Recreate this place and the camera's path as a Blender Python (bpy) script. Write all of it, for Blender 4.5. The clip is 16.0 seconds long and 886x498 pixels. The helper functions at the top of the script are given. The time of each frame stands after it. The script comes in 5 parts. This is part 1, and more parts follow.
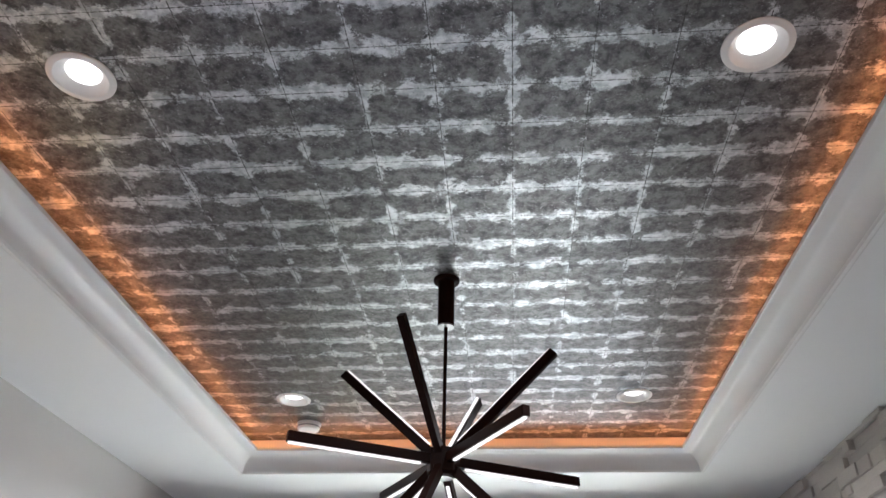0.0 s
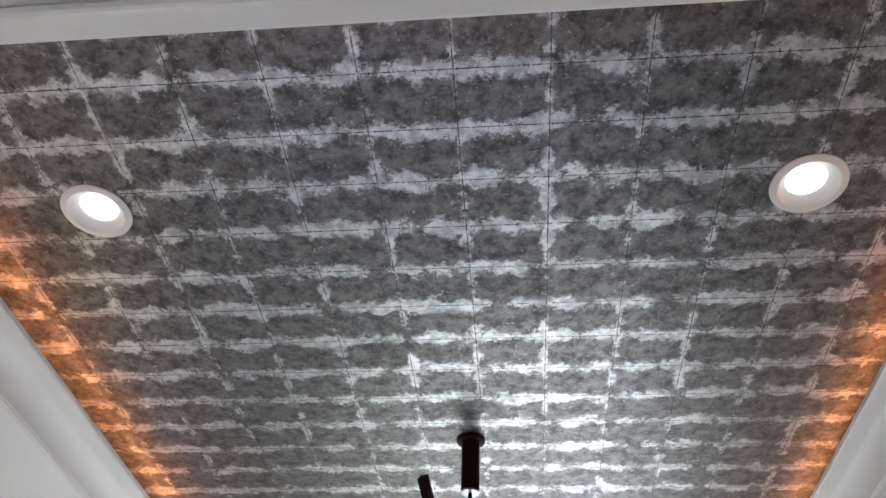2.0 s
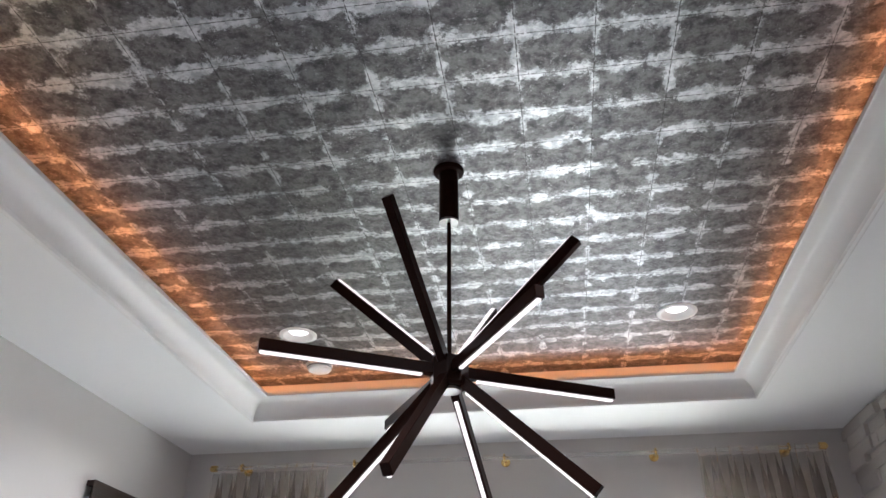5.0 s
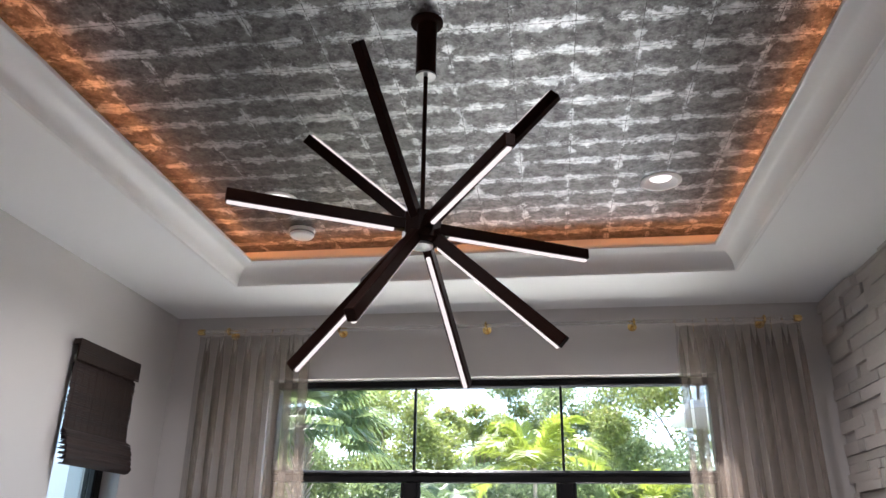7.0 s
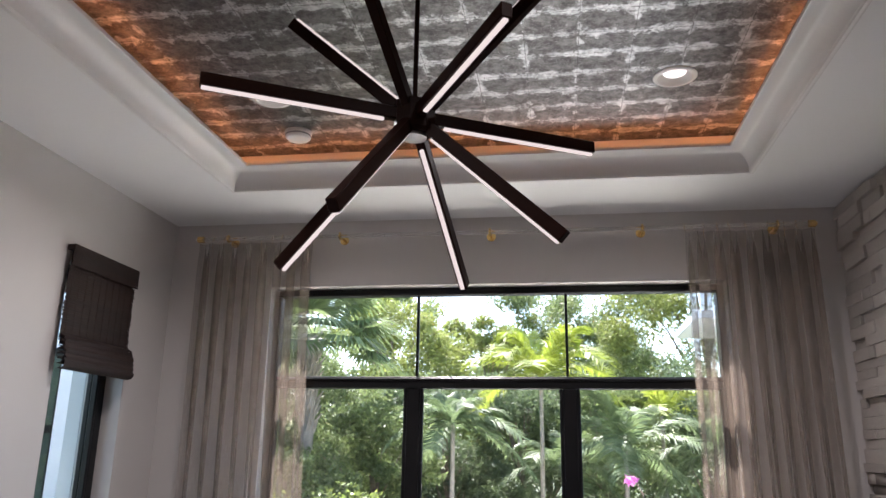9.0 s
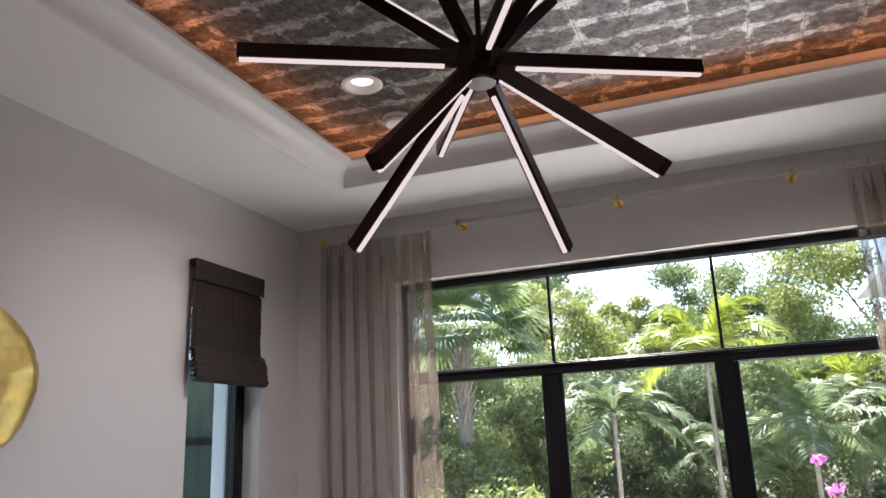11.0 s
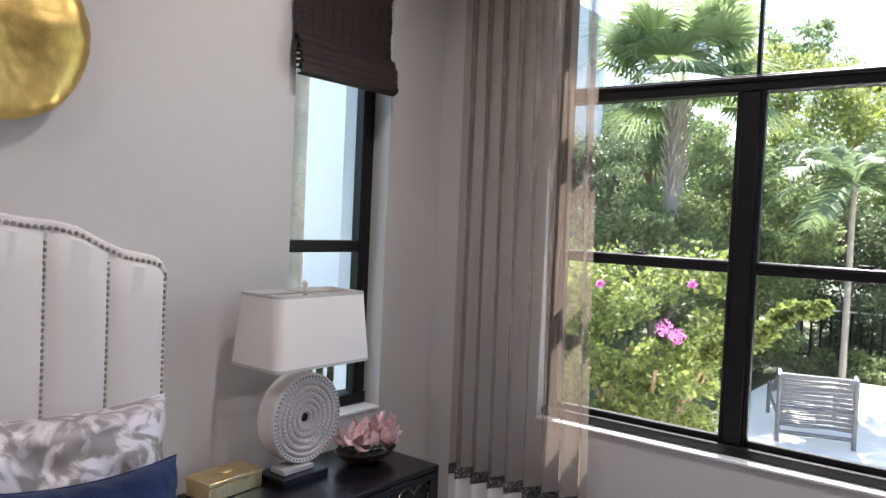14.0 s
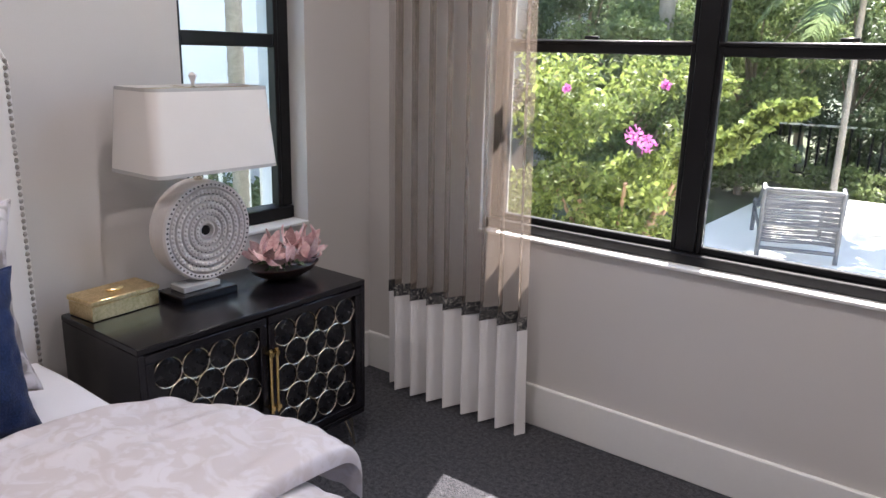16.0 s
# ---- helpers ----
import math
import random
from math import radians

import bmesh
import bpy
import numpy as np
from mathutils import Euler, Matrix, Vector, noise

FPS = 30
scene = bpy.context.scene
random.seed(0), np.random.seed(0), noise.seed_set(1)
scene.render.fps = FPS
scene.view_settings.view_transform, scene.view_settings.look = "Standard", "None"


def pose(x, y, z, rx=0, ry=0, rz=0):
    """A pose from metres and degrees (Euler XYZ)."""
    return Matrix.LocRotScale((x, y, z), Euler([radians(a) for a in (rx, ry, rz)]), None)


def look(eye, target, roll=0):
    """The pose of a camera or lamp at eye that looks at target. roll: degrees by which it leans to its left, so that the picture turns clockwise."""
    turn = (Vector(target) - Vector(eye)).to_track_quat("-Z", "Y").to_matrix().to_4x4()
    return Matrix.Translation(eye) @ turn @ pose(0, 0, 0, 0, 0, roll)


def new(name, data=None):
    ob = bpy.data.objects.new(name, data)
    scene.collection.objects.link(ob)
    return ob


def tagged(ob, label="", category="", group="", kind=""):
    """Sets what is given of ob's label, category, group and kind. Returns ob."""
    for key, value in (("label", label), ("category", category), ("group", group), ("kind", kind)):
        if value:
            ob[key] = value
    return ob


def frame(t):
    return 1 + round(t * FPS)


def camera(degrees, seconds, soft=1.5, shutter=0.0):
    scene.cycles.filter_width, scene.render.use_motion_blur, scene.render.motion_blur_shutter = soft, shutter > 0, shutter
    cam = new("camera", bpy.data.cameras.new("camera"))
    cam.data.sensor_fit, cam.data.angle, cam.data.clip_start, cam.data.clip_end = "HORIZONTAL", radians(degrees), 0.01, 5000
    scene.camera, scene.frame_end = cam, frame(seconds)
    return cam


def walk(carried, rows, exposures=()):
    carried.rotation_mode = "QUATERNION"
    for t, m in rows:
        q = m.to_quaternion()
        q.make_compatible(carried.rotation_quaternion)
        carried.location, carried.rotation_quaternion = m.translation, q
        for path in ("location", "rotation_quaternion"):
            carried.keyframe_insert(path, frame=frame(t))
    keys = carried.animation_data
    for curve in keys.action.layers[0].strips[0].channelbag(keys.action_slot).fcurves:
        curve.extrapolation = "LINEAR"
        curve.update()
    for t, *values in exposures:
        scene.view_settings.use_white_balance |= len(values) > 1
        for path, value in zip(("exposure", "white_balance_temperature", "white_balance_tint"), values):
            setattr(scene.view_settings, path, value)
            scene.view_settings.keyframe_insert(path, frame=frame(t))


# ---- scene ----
cam = camera(61.2, 16.0)
PATH = [
    (0, (2.001, -4.498, 1.825), (1.847, -2.826, 2.911), 1.3),
    (0.5, (2.004, -4.505, 1.835), (1.836, -2.89, 3.003), 1.7),
    (1, (1.999, -4.471, 1.85), (1.819, -2.929, 3.11), 2.5),
    (1.5, (1.97, -4.39, 1.868), (1.788, -2.926, 3.219), 3.1),
    (2, (1.945, -4.358, 1.877), (1.774, -2.963, 3.3), 3.1),
    (2.5, (1.966, -4.32, 1.868), (1.799, -2.92, 3.287), 2.4),
    (3, (2.005, -4.251, 1.852), (1.828, -2.791, 3.208), 1.7),
    (3.5, (2.034, -4.182, 1.835), (1.837, -2.654, 3.11), 1.1),
    (4, (2.047, -4.128, 1.829), (1.834, -2.532, 3.016), 0.4),
    (4.5, (2.055, -4.075, 1.821), (1.819, -2.425, 2.926), 0.1),
    (5, (2.061, -4.036, 1.813), (1.806, -2.334, 2.833), 0.1),
    (5.2, (2.067, -4.02, 1.809), (1.807, -2.3, 2.796), 0.1),
    (7.5, (2.111, -3.95, 1.763), (1.864, -2.083, 2.437), 1.2),
    (8, (2.094, -3.926, 1.766), (1.866, -2.034, 2.373), 1.2),
    (10.3, (2.21, -3.665, 1.746), (1.693, -1.798, 2.245), -0.7),
    (10.5, (2.216, -3.639, 1.747), (1.658, -1.786, 2.252), -1.2),
    (11, (2.211, -3.571, 1.753), (1.532, -1.761, 2.268), -2.4),
    (11.5, (2.183, -3.452, 1.761), (1.333, -1.719, 2.286), -2.6),
    (12, (2.106, -3.373, 1.771), (1.121, -1.714, 2.299), -2.6),
    (12.5, (2.125, -3.232, 1.716), (0.959, -1.683, 2.206), -0.8),
    (13, (2.182, -3.036, 1.658), (0.9, -1.53, 1.956), 1.5),
    (13.5, (2.215, -2.909, 1.604), (0.935, -1.376, 1.708), 2.6),
    (14, (2.201, -2.784, 1.555), (0.976, -1.204, 1.483), 2.6),
    (14.5, (2.155, -2.652, 1.506), (1.002, -1.035, 1.276), 2.4),
    (15, (2.143, -2.562, 1.469), (1.037, -0.934, 1.11), 2.3),
    (15.5, (2.173, -2.466, 1.425), (1.042, -0.879, 0.975), 2.0),
    (16, (2.227, -2.355, 1.407), (1.047, -0.823, 0.898), 1.5),
]
walk(cam, [(t, look(eye, target, roll)) for t, eye, target, roll in PATH], [(0, 3.1, 5800, 10), (2.5, 3.42, 5800, 10), (5, 3.1, 5850, 12), (8, 2.5, 6200, 17), (10.5, 2.3, 6350, 19), (12.5, 2.35, 6300, 19), (13.5, 2.5, 6300, 15), (14.5, 2.6, 6300, 17), (16, 2.7, 6400, 17)])

# ---- light ----
world = bpy.data.worlds.new("sky")
scene.world = world
world.use_nodes = True
wn = world.node_tree
sky = wn.nodes.new("ShaderNodeTexSky")
sky.sky_type, sky.sun_disc = "NISHITA", False
sky.sun_elevation, sky.sun_rotation = radians(54.5), radians(-18)
wn.links.new(sky.outputs[0], wn.nodes["Background"].inputs[0])
wn.nodes["Background"].inputs[1].default_value = 0.12
sun = new("sun", bpy.data.lights.new("sun", "SUN"))
sun.data.energy, sun.data.angle, sun.data.color = 4.6, radians(0.5), (1.0, 0.95, 0.88)
sun.matrix_basis = look((0, 0, 0), (0.177, -0.553, -0.814))
LED_WARM, LED_WHITE, DOWNLIGHT, DOWN_WATTS = 2.2, 0.17, 0.30, 12.0

# ---- materials ----


def socket(node, *names):
    for n in names:
        if n in node.inputs:
            return node.inputs[n]


def mat(name, col, rough=0.5, metal=0.0, var=0.1, scale=6.0, fine=80.0, bump=0.15, depth=0.002, **more):
    """A surface with variation at two scales and fine relief. Scales are per metre."""
    m = bpy.data.materials.new(name)
    m.use_nodes = True
    nt = m.node_tree
    N, L = nt.nodes, nt.links
    b = N["Principled BSDF"]
    tc = N.new("ShaderNodeTexCoord")
    n1, n2 = N.new("ShaderNodeTexNoise"), N.new("ShaderNodeTexNoise")
    n1.inputs["Scale"].default_value, n2.inputs["Scale"].default_value = scale, fine
    n1.inputs["Detail"].default_value, n2.inputs["Detail"].default_value = 4, 3
    for n in (n1, n2):
        L.new(tc.outputs["Object"], n.inputs["Vector"])
    add = N.new("ShaderNodeMath")
    add.operation = "ADD"
    L.new(n1.outputs["Fac"], add.inputs[0])
    L.new(n2.outputs["Fac"], add.inputs[1])
    ramp = N.new("ShaderNodeMapRange")
    ramp.inputs["From Min"].default_value, ramp.inputs["From Max"].default_value = 0.6, 1.4
    L.new(add.outputs[0], ramp.inputs["Value"])
    mix = N.new("ShaderNodeMix")
    mix.data_type = "RGBA"
    second = more.get("col2")
    a = [c * (1 - var) for c in col]
    z = [min(1, c * (1 + var)) for c in (second or col)]
    mix.inputs[6].default_value, mix.inputs[7].default_value = (*a, 1), (*z, 1)
    L.new(ramp.outputs[0], mix.inputs[0])
    out = mix.outputs[2]
    if more.get("island"):
        g = N.new("ShaderNodeNewGeometry")
        out = jitter(nt, out, g.outputs["Random Per Island"], more["island"])
    if more.get("object"):
        g = N.new("ShaderNodeObjectInfo")
        out = jitter(nt, out, g.outputs["Random"], more["object"])
    L.new(out, b.inputs["Base Color"])
    b.inputs["Metallic"].default_value = metal
    rr = N.new("ShaderNodeMapRange")
    rr.inputs["To Min"].default_value, rr.inputs["To Max"].default_value = max(0.02, rough * 0.85), min(1, rough * 1.15)
    L.new(n1.outputs["Fac"], rr.inputs["Value"])
    L.new(rr.outputs[0], b.inputs["Roughness"])
    if bump:
        bp = N.new("ShaderNodeBump")
        bp.inputs["Strength"].default_value, bp.inputs["Distance"].default_value = bump, depth
        L.new(n2.outputs["Fac"], bp.inputs["Height"])
        L.new(bp.outputs[0], b.inputs["Normal"])
    for key in ("sheen", "transmission", "coat"):
        if key in more:
            socket(b, key.title() + " Weight").default_value = more[key]
    if "specular" in more:
        b.inputs["Specular IOR Level"].default_value = more["specular"]
    return m


def jitter(nt, colour, value, amount):
    N, L = nt.nodes, nt.links
    hsv = N.new("ShaderNodeHueSaturation")
    mr = N.new("ShaderNodeMapRange")
    mr.inputs["To Min"].default_value, mr.inputs["To Max"].default_value = 1 - amount, 1 + amount
    L.new(value, mr.inputs["Value"])
    L.new(mr.outputs[0], hsv.inputs["Value"])
    L.new(colour, hsv.inputs["Color"])
    return hsv.outputs[0]


def glow(name, col, strength):
    m = bpy.data.materials.new(name)
    m.use_nodes = True
    nt = m.node_tree
    nt.nodes.clear()
    e, o = nt.nodes.new("ShaderNodeEmission"), nt.nodes.new("ShaderNodeOutputMaterial")
    e.inputs[0].default_value, e.inputs[1].default_value = (*col, 1), strength
    nt.links.new(e.outputs[0], o.inputs[0])
    return m


def glass_pane(name, tint=(0.95, 0.98, 0.96)):
    """Thin flat glazing: clear with a little mirror gloss."""
    m = bpy.data.materials.new(name)
    m.use_nodes = True
    nt = m.node_tree
    N, L = nt.nodes, nt.links
    N.clear()
    t, g, mx, o = (N.new("ShaderNode" + k) for k in ("BsdfTransparent", "BsdfGlossy", "MixShader", "OutputMaterial"))
    t.inputs[0].default_value = (*tint, 1)
    g.inputs["Roughness"].default_value = 0.02
    mx.inputs[0].default_value = 0.03
    L.new(t.outputs[0], mx.inputs[1])
    L.new(g.outputs[0], mx.inputs[2])
    L.new(mx.outputs[0], o.inputs[0])
    return m


def sheer_cloth(name, col, clear):
    """Thin woven cloth: part open weave, part cloth that scatters light through."""
    m = bpy.data.materials.new(name)
    m.use_nodes = True
    nt = m.node_tree
    N, L = nt.nodes, nt.links
    N.clear()
    t, d, s, m1, m2, o = (N.new("ShaderNode" + k) for k in ("BsdfTransparent", "BsdfDiffuse", "BsdfTranslucent", "MixShader", "MixShader", "OutputMaterial"))
    tc, n = N.new("ShaderNodeTexCoord"), N.new("ShaderNodeTexNoise")
    mp = N.new("ShaderNodeMapping")
    mp.inputs["Scale"].default_value = (900, 900, 25)
    n.inputs["Scale"].default_value = 1.0
    L.new(tc.outputs["Object"], mp.inputs[0])
    L.new(mp.outputs[0], n.inputs["Vector"])
    mr = N.new("ShaderNodeMapRange")
    mr.inputs["To Min"].default_value, mr.inputs["To Max"].default_value = 1 - clear - 0.12, 1 - clear + 0.12
    L.new(n.outputs["Fac"], mr.inputs["Value"])
    d.inputs[0].default_value = s.inputs[0].default_value = (*col, 1)
    m1.inputs[0].default_value = 0.4
    L.new(d.outputs[0], m1.inputs[1])
    L.new(s.outputs[0], m1.inputs[2])
    L.new(mr.outputs[0], m2.inputs[0])
    L.new(t.outputs[0], m2.inputs[1])
    L.new(m1.outputs[0], m2.inputs[2])
    L.new(m2.outputs[0], o.inputs[0])
    return m


TILE_X, TILE_Y, TILE_X0, TILE_Y0 = 0.1895, 0.1396, 1.851, -2.749


def wallpaper():
    """Foil wallpaper: silver leaf squares with dark worn centres and fine dark joints."""
    m = bpy.data.materials.new("foil_wallpaper")
    m.use_nodes = True
    nt = m.node_tree
    N, L = nt.nodes, nt.links
    b = N["Principled BSDF"]

    def math_node(op, a, c=None):
        n = N.new("ShaderNodeMath")
        n.operation = op
        for i, v in enumerate((a, c)):
            if v is None:
                continue
            if isinstance(v, (int, float)):
                n.inputs[i].default_value = v
            else:
                L.new(v, n.inputs[i])
        return n.outputs[0]

    def noise_node(scale, detail, rough=0.6, vec=None):
        n = N.new("ShaderNodeTexNoise")
        n.inputs["Scale"].default_value, n.inputs["Detail"].default_value, n.inputs["Roughness"].default_value = scale, detail, rough
        L.new(vec or tc.outputs["Object"], n.inputs["Vector"])
        return n.outputs["Fac"]

    tc, sep = N.new("ShaderNodeTexCoord"), N.new("ShaderNodeSeparateXYZ")
    L.new(tc.outputs["Object"], sep.inputs[0])
    edge = []
    ids = []
    for out, size, zero in ((sep.outputs[0], TILE_X, TILE_X0), (sep.outputs[1], TILE_Y, TILE_Y0)):
        u = math_node("DIVIDE", math_node("SUBTRACT", out, zero), size)
        ids.append(math_node("FLOOR", u))
        f = math_node("FRACT", math_node("ADD", u, 100.0))
        edge.append(math_node("MULTIPLY", math_node("SUBTRACT", 0.5, math_node("ABSOLUTE", math_node("SUBTRACT", f, 0.5))), size))
    near = math_node("MINIMUM", edge[0], edge[1])
    patchy = N.new("ShaderNodeMapRange")
    patchy.inputs["From Min"].default_value, patchy.inputs["From Max"].default_value = 0.40, 0.56
    patchy.inputs["To Max"].default_value = 0.020
    L.new(noise_node(11, 2, 0.5), patchy.inputs["Value"])
    soft_near = math_node("MINIMUM", math_node("ADD", math_node("MULTIPLY", edge[0], 1.5), patchy.outputs[0]), edge[1])
    comb = N.new("ShaderNodeCombineXYZ")
    L.new(ids[0], comb.inputs[0])
    L.new(ids[1], comb.inputs[1])
    wn_ = N.new("ShaderNodeTexWhiteNoise")
    L.new(comb.outputs[0], wn_.inputs["Vector"])
    def ramp_node(value, lo, hi):
        n = N.new("ShaderNodeMapRange")
        n.interpolation_type = "SMOOTHSTEP"
        n.inputs["From Min"].default_value, n.inputs["From Max"].default_value = lo, hi
        L.new(value, n.inputs["Value"])
        return n.outputs[0]

    def blend(fac, a, c):
        n = N.new("ShaderNodeMix")
        n.data_type = "RGBA"
        n.clamp_factor = True
        L.new(fac, n.inputs[0])
        for sock, v in ((n.inputs[6], a), (n.inputs[7], c)):
            if isinstance(v, tuple):
                sock.default_value = (*v, 1)
            else:
                L.new(v, sock)
        return n.outputs[2]

    # the flaked edge of each dark centre: broad lobes, then ragged chips
    lobes = math_node("MULTIPLY", math_node("SUBTRACT", noise_node(13, 2, 0.5), 0.5), 0.105)
    chips = math_node("MULTIPLY", math_node("SUBTRACT", noise_node(62, 7, 0.85), 0.5), 0.125)
    rag = math_node("ADD", math_node("ADD", lobes, chips), math_node("MULTIPLY", wn_.outputs["Value"], 0.010))
    worn = ramp_node(math_node("ADD", soft_near, rag), 0.011, 0.028)
    # flakes of leaf left inside the dark centres, and soft cloudy tone
    flakes = ramp_node(noise_node(70, 6, 0.82), 0.57, 0.66)
    cloud = noise_node(24, 6, 0.78)
    dark = math_node("SUBTRACT", worn, math_node("MULTIPLY", flakes, 0.55))
    light_tone = blend(ramp_node(noise_node(34, 4, 0.7), 0.38, 0.62), (0.34, 0.35, 0.365), (0.60, 0.61, 0.63))
    dark_tone = blend(ramp_node(cloud, 0.35, 0.65), (0.062, 0.060, 0.061), (0.20, 0.196, 0.198))
    col = blend(dark, light_tone, dark_tone)
    # short dark ticks across the joints between rows
    mp = N.new("ShaderNodeMapping")
    mp.inputs["Scale"].default_value = (230, 45, 1)
    L.new(tc.outputs["Object"], mp.inputs[0])
    ticks = ramp_node(noise_node(1.0, 2, 0.5, mp.outputs[0]), 0.60, 0.68)
    band = math_node("SUBTRACT", 1.0, ramp_node(math_node("ADD", edge[1], math_node("MULTIPLY", noise_node(25, 2), 0.012)), 0.009, 0.014))
    col = blend(math_node("MULTIPLY", math_node("MULTIPLY", ticks, band), 0.8), col, (0.07, 0.067, 0.065))
    joint = N.new("ShaderNodeMapRange")
    joint.inputs["From Min"].default_value, joint.inputs["From Max"].default_value = 0.0004, 0.0016
    crack = math_node("ADD", near, math_node("MULTIPLY", math_node("SUBTRACT", noise_node(110, 3), 0.5), 0.0065))
    L.new(math_node("ABSOLUTE", crack), joint.inputs["Value"])
    L.new(blend(joint.outputs[0], (0.05, 0.048, 0.046), col), b.inputs["Base Color"])
    ro = N.new("ShaderNodeMapRange")
    ro.inputs["To Min"].default_value, ro.inputs["To Max"].default_value = 0.34, 0.44
    L.new(dark, ro.inputs["Value"])
    L.new(ro.outputs[0], b.inputs["Roughness"])
    b.inputs["Metallic"].default_value = 0.88
    bp = N.new("ShaderNodeBump")
    bp.inputs["Strength"].default_value, bp.inputs["Distance"].default_value = 0.35, 0.004
    L.new(math_node("ADD", noise_node(70, 5, 0.7), math_node("MULTIPLY", joint.outputs[0], 0.5)), bp.inputs["Height"])
    L.new(bp.outputs[0], b.inputs["Normal"])
    return m


PAINT = mat("wall_paint", (0.57, 0.545, 0.525), 0.6, var=0.03, scale=1.5, fine=240, bump=0.12, depth=0.0008)
WHITE = mat("ceiling_paint", (0.84, 0.84, 0.83), 0.65, var=0.02, scale=1.2, fine=220, bump=0.1, depth=0.0008)
TRIM = mat("trim_paint", (0.78, 0.77, 0.75), 0.4, var=0.02, scale=3, fine=90, bump=0.05)
PAPER = wallpaper()
LEDW = glow("warm_led", (1.0, 0.35, 0.115), LED_WARM)
LEDC = glow("white_led", (1.0, 0.87, 0.80), LED_WHITE)
DOWN = glow("downlight_led", (1.0, 0.90, 0.80), DOWNLIGHT)
BRONZE = mat("dark_bronze", (0.017, 0.0065, 0.0045), 0.42, metal=0.0, specular=0.06, var=0.2, scale=25, fine=300, bump=0.06, depth=0.0005)
BLACK = mat("black_frame", (0.009, 0.009, 0.010), 0.4, specular=0.25, var=0.15, scale=10, fine=200, bump=0.05, depth=0.0005)
GLASS = glass_pane("window_glass")
BRASS = mat("polished_brass", (0.78, 0.55, 0.22), 0.22, metal=1.0, var=0.1, scale=30, bump=0.03)
SHEER = sheer_cloth("sheer_linen", (0.34, 0.280, 0.230), 0.63)
CARPET = mat("carpet", (0.10, 0.10, 0.11), 1.0, var=0.65, scale=60, fine=160, bump=1.0, depth=0.02, specular=0.05)
STUCCO = mat("white_stucco", (0.80, 0.82, 0.84), 0.85, var=0.03, scale=3, fine=120, bump=0.3, depth=0.002)
STONE = mat("travertine", (0.46, 0.42, 0.38), 0.8, var=0.14, scale=14, fine=120, bump=0.45, depth=0.004, object=0.12)
STONE_JOINED = mat("travertine_joined", (0.46, 0.42, 0.38), 0.8, var=0.14, scale=14, fine=120, bump=0.45, depth=0.004, island=0.12)

# ---- mesh helpers ----


def box(bm, c, s, bevel=0.0, rot=None, seg=1):
    """A box at centre c with sizes s, its edges rounded by bevel."""
    r = bmesh.ops.create_cube(bm, size=1.0)
    m = Matrix.Translation(c) @ (rot.to_4x4() if rot else Matrix()) @ Matrix.Diagonal((*s, 1))
    bmesh.ops.transform(bm, matrix=m, verts=r["verts"])
    if bevel:
        edges = list({e for v in r["verts"] for e in v.link_edges})
        bmesh.ops.bevel(bm, geom=edges, offset=bevel, segments=seg, affect="EDGES", profile=0.5)
    return bm


def aim(d):
    return Vector(d).to_track_quat("Z", "Y").to_matrix()


def tube(bm, p, q, r0, r1=None, n=16, cap=True):
    p, q = Vector(p), Vector(q)
    m = Matrix.Translation((p + q) / 2) @ aim(q - p).to_4x4()
    bmesh.ops.create_cone(bm, cap_ends=cap, segments=n, radius1=r0, radius2=r0 if r1 is None else r1, depth=(q - p).length, matrix=m)
    return bm


def lathe(bm, prof, n=32, m=None, cap=True):
    """Turns (radius, height) pairs round the z axis."""
    rings = []
    for r, z in prof:
        rings.append([bm.verts.new((r * math.cos(2 * math.pi * i / n), r * math.sin(2 * math.pi * i / n), z)) for i in range(n)])
    made = [v for ring in rings for v in ring]
    for a, b in zip(rings, rings[1:]):
        for i in range(n):
            bm.faces.new((a[i], a[(i + 1) % n], b[(i + 1) % n], b[i]))
    for ring, flip in ((rings[0], True), (rings[-1], False)):
        if cap and prof[0 if flip else -1][0] > 1e-5:
            bm.faces.new(ring[::-1] if flip else ring)
    if m is not None:
        bmesh.ops.transform(bm, matrix=m, verts=made)
    return bm


def sweep(bm, pts, r, n=8, closed=False, taper=None):
    """A round bar along points."""
    P = [Vector(p) for p in pts]
    rings = []
    for i, p in enumerate(P):
        a, b = (P[i - 1], P[(i + 1) % len(P)]) if closed else (P[max(0, i - 1)], P[min(len(P) - 1, i + 1)])
        m = aim(b - a)
        rad = r if taper is None else r + (taper - r) * i / (len(P) - 1)
        rings.append([bm.verts.new(p + m @ Vector((rad * math.cos(2 * math.pi * k / n), rad * math.sin(2 * math.pi * k / n), 0))) for k in range(n)])
    pairs = list(zip(rings, rings[1:])) + ([(rings[-1], rings[0])] if closed else [])
    for a, b in pairs:
        for k in range(n):
            bm.faces.new((a[k], a[(k + 1) % n], b[(k + 1) % n], b[k]))
    if not closed:
        bm.faces.new(rings[0][::-1])
        bm.faces.new(rings[-1])
    return bm


def grid(bm, nu, nv, f):
    """A sheet of nu by nv cells; f(u, v) gives the place for u, v in 0..1."""
    g = [[bm.verts.new(f(i / nu, j / nv)) for j in range(nv + 1)] for i in range(nu + 1)]
    for i in range(nu):
        for j in range(nv):
            bm.faces.new((g[i][j], g[i + 1][j], g[i + 1][j + 1], g[i][j + 1]))
    return bm


def smooth(me, angle=40):
    for p in me.polygons:
        p.use_smooth = True
    me.set_sharp_from_angle(angle=radians(angle))


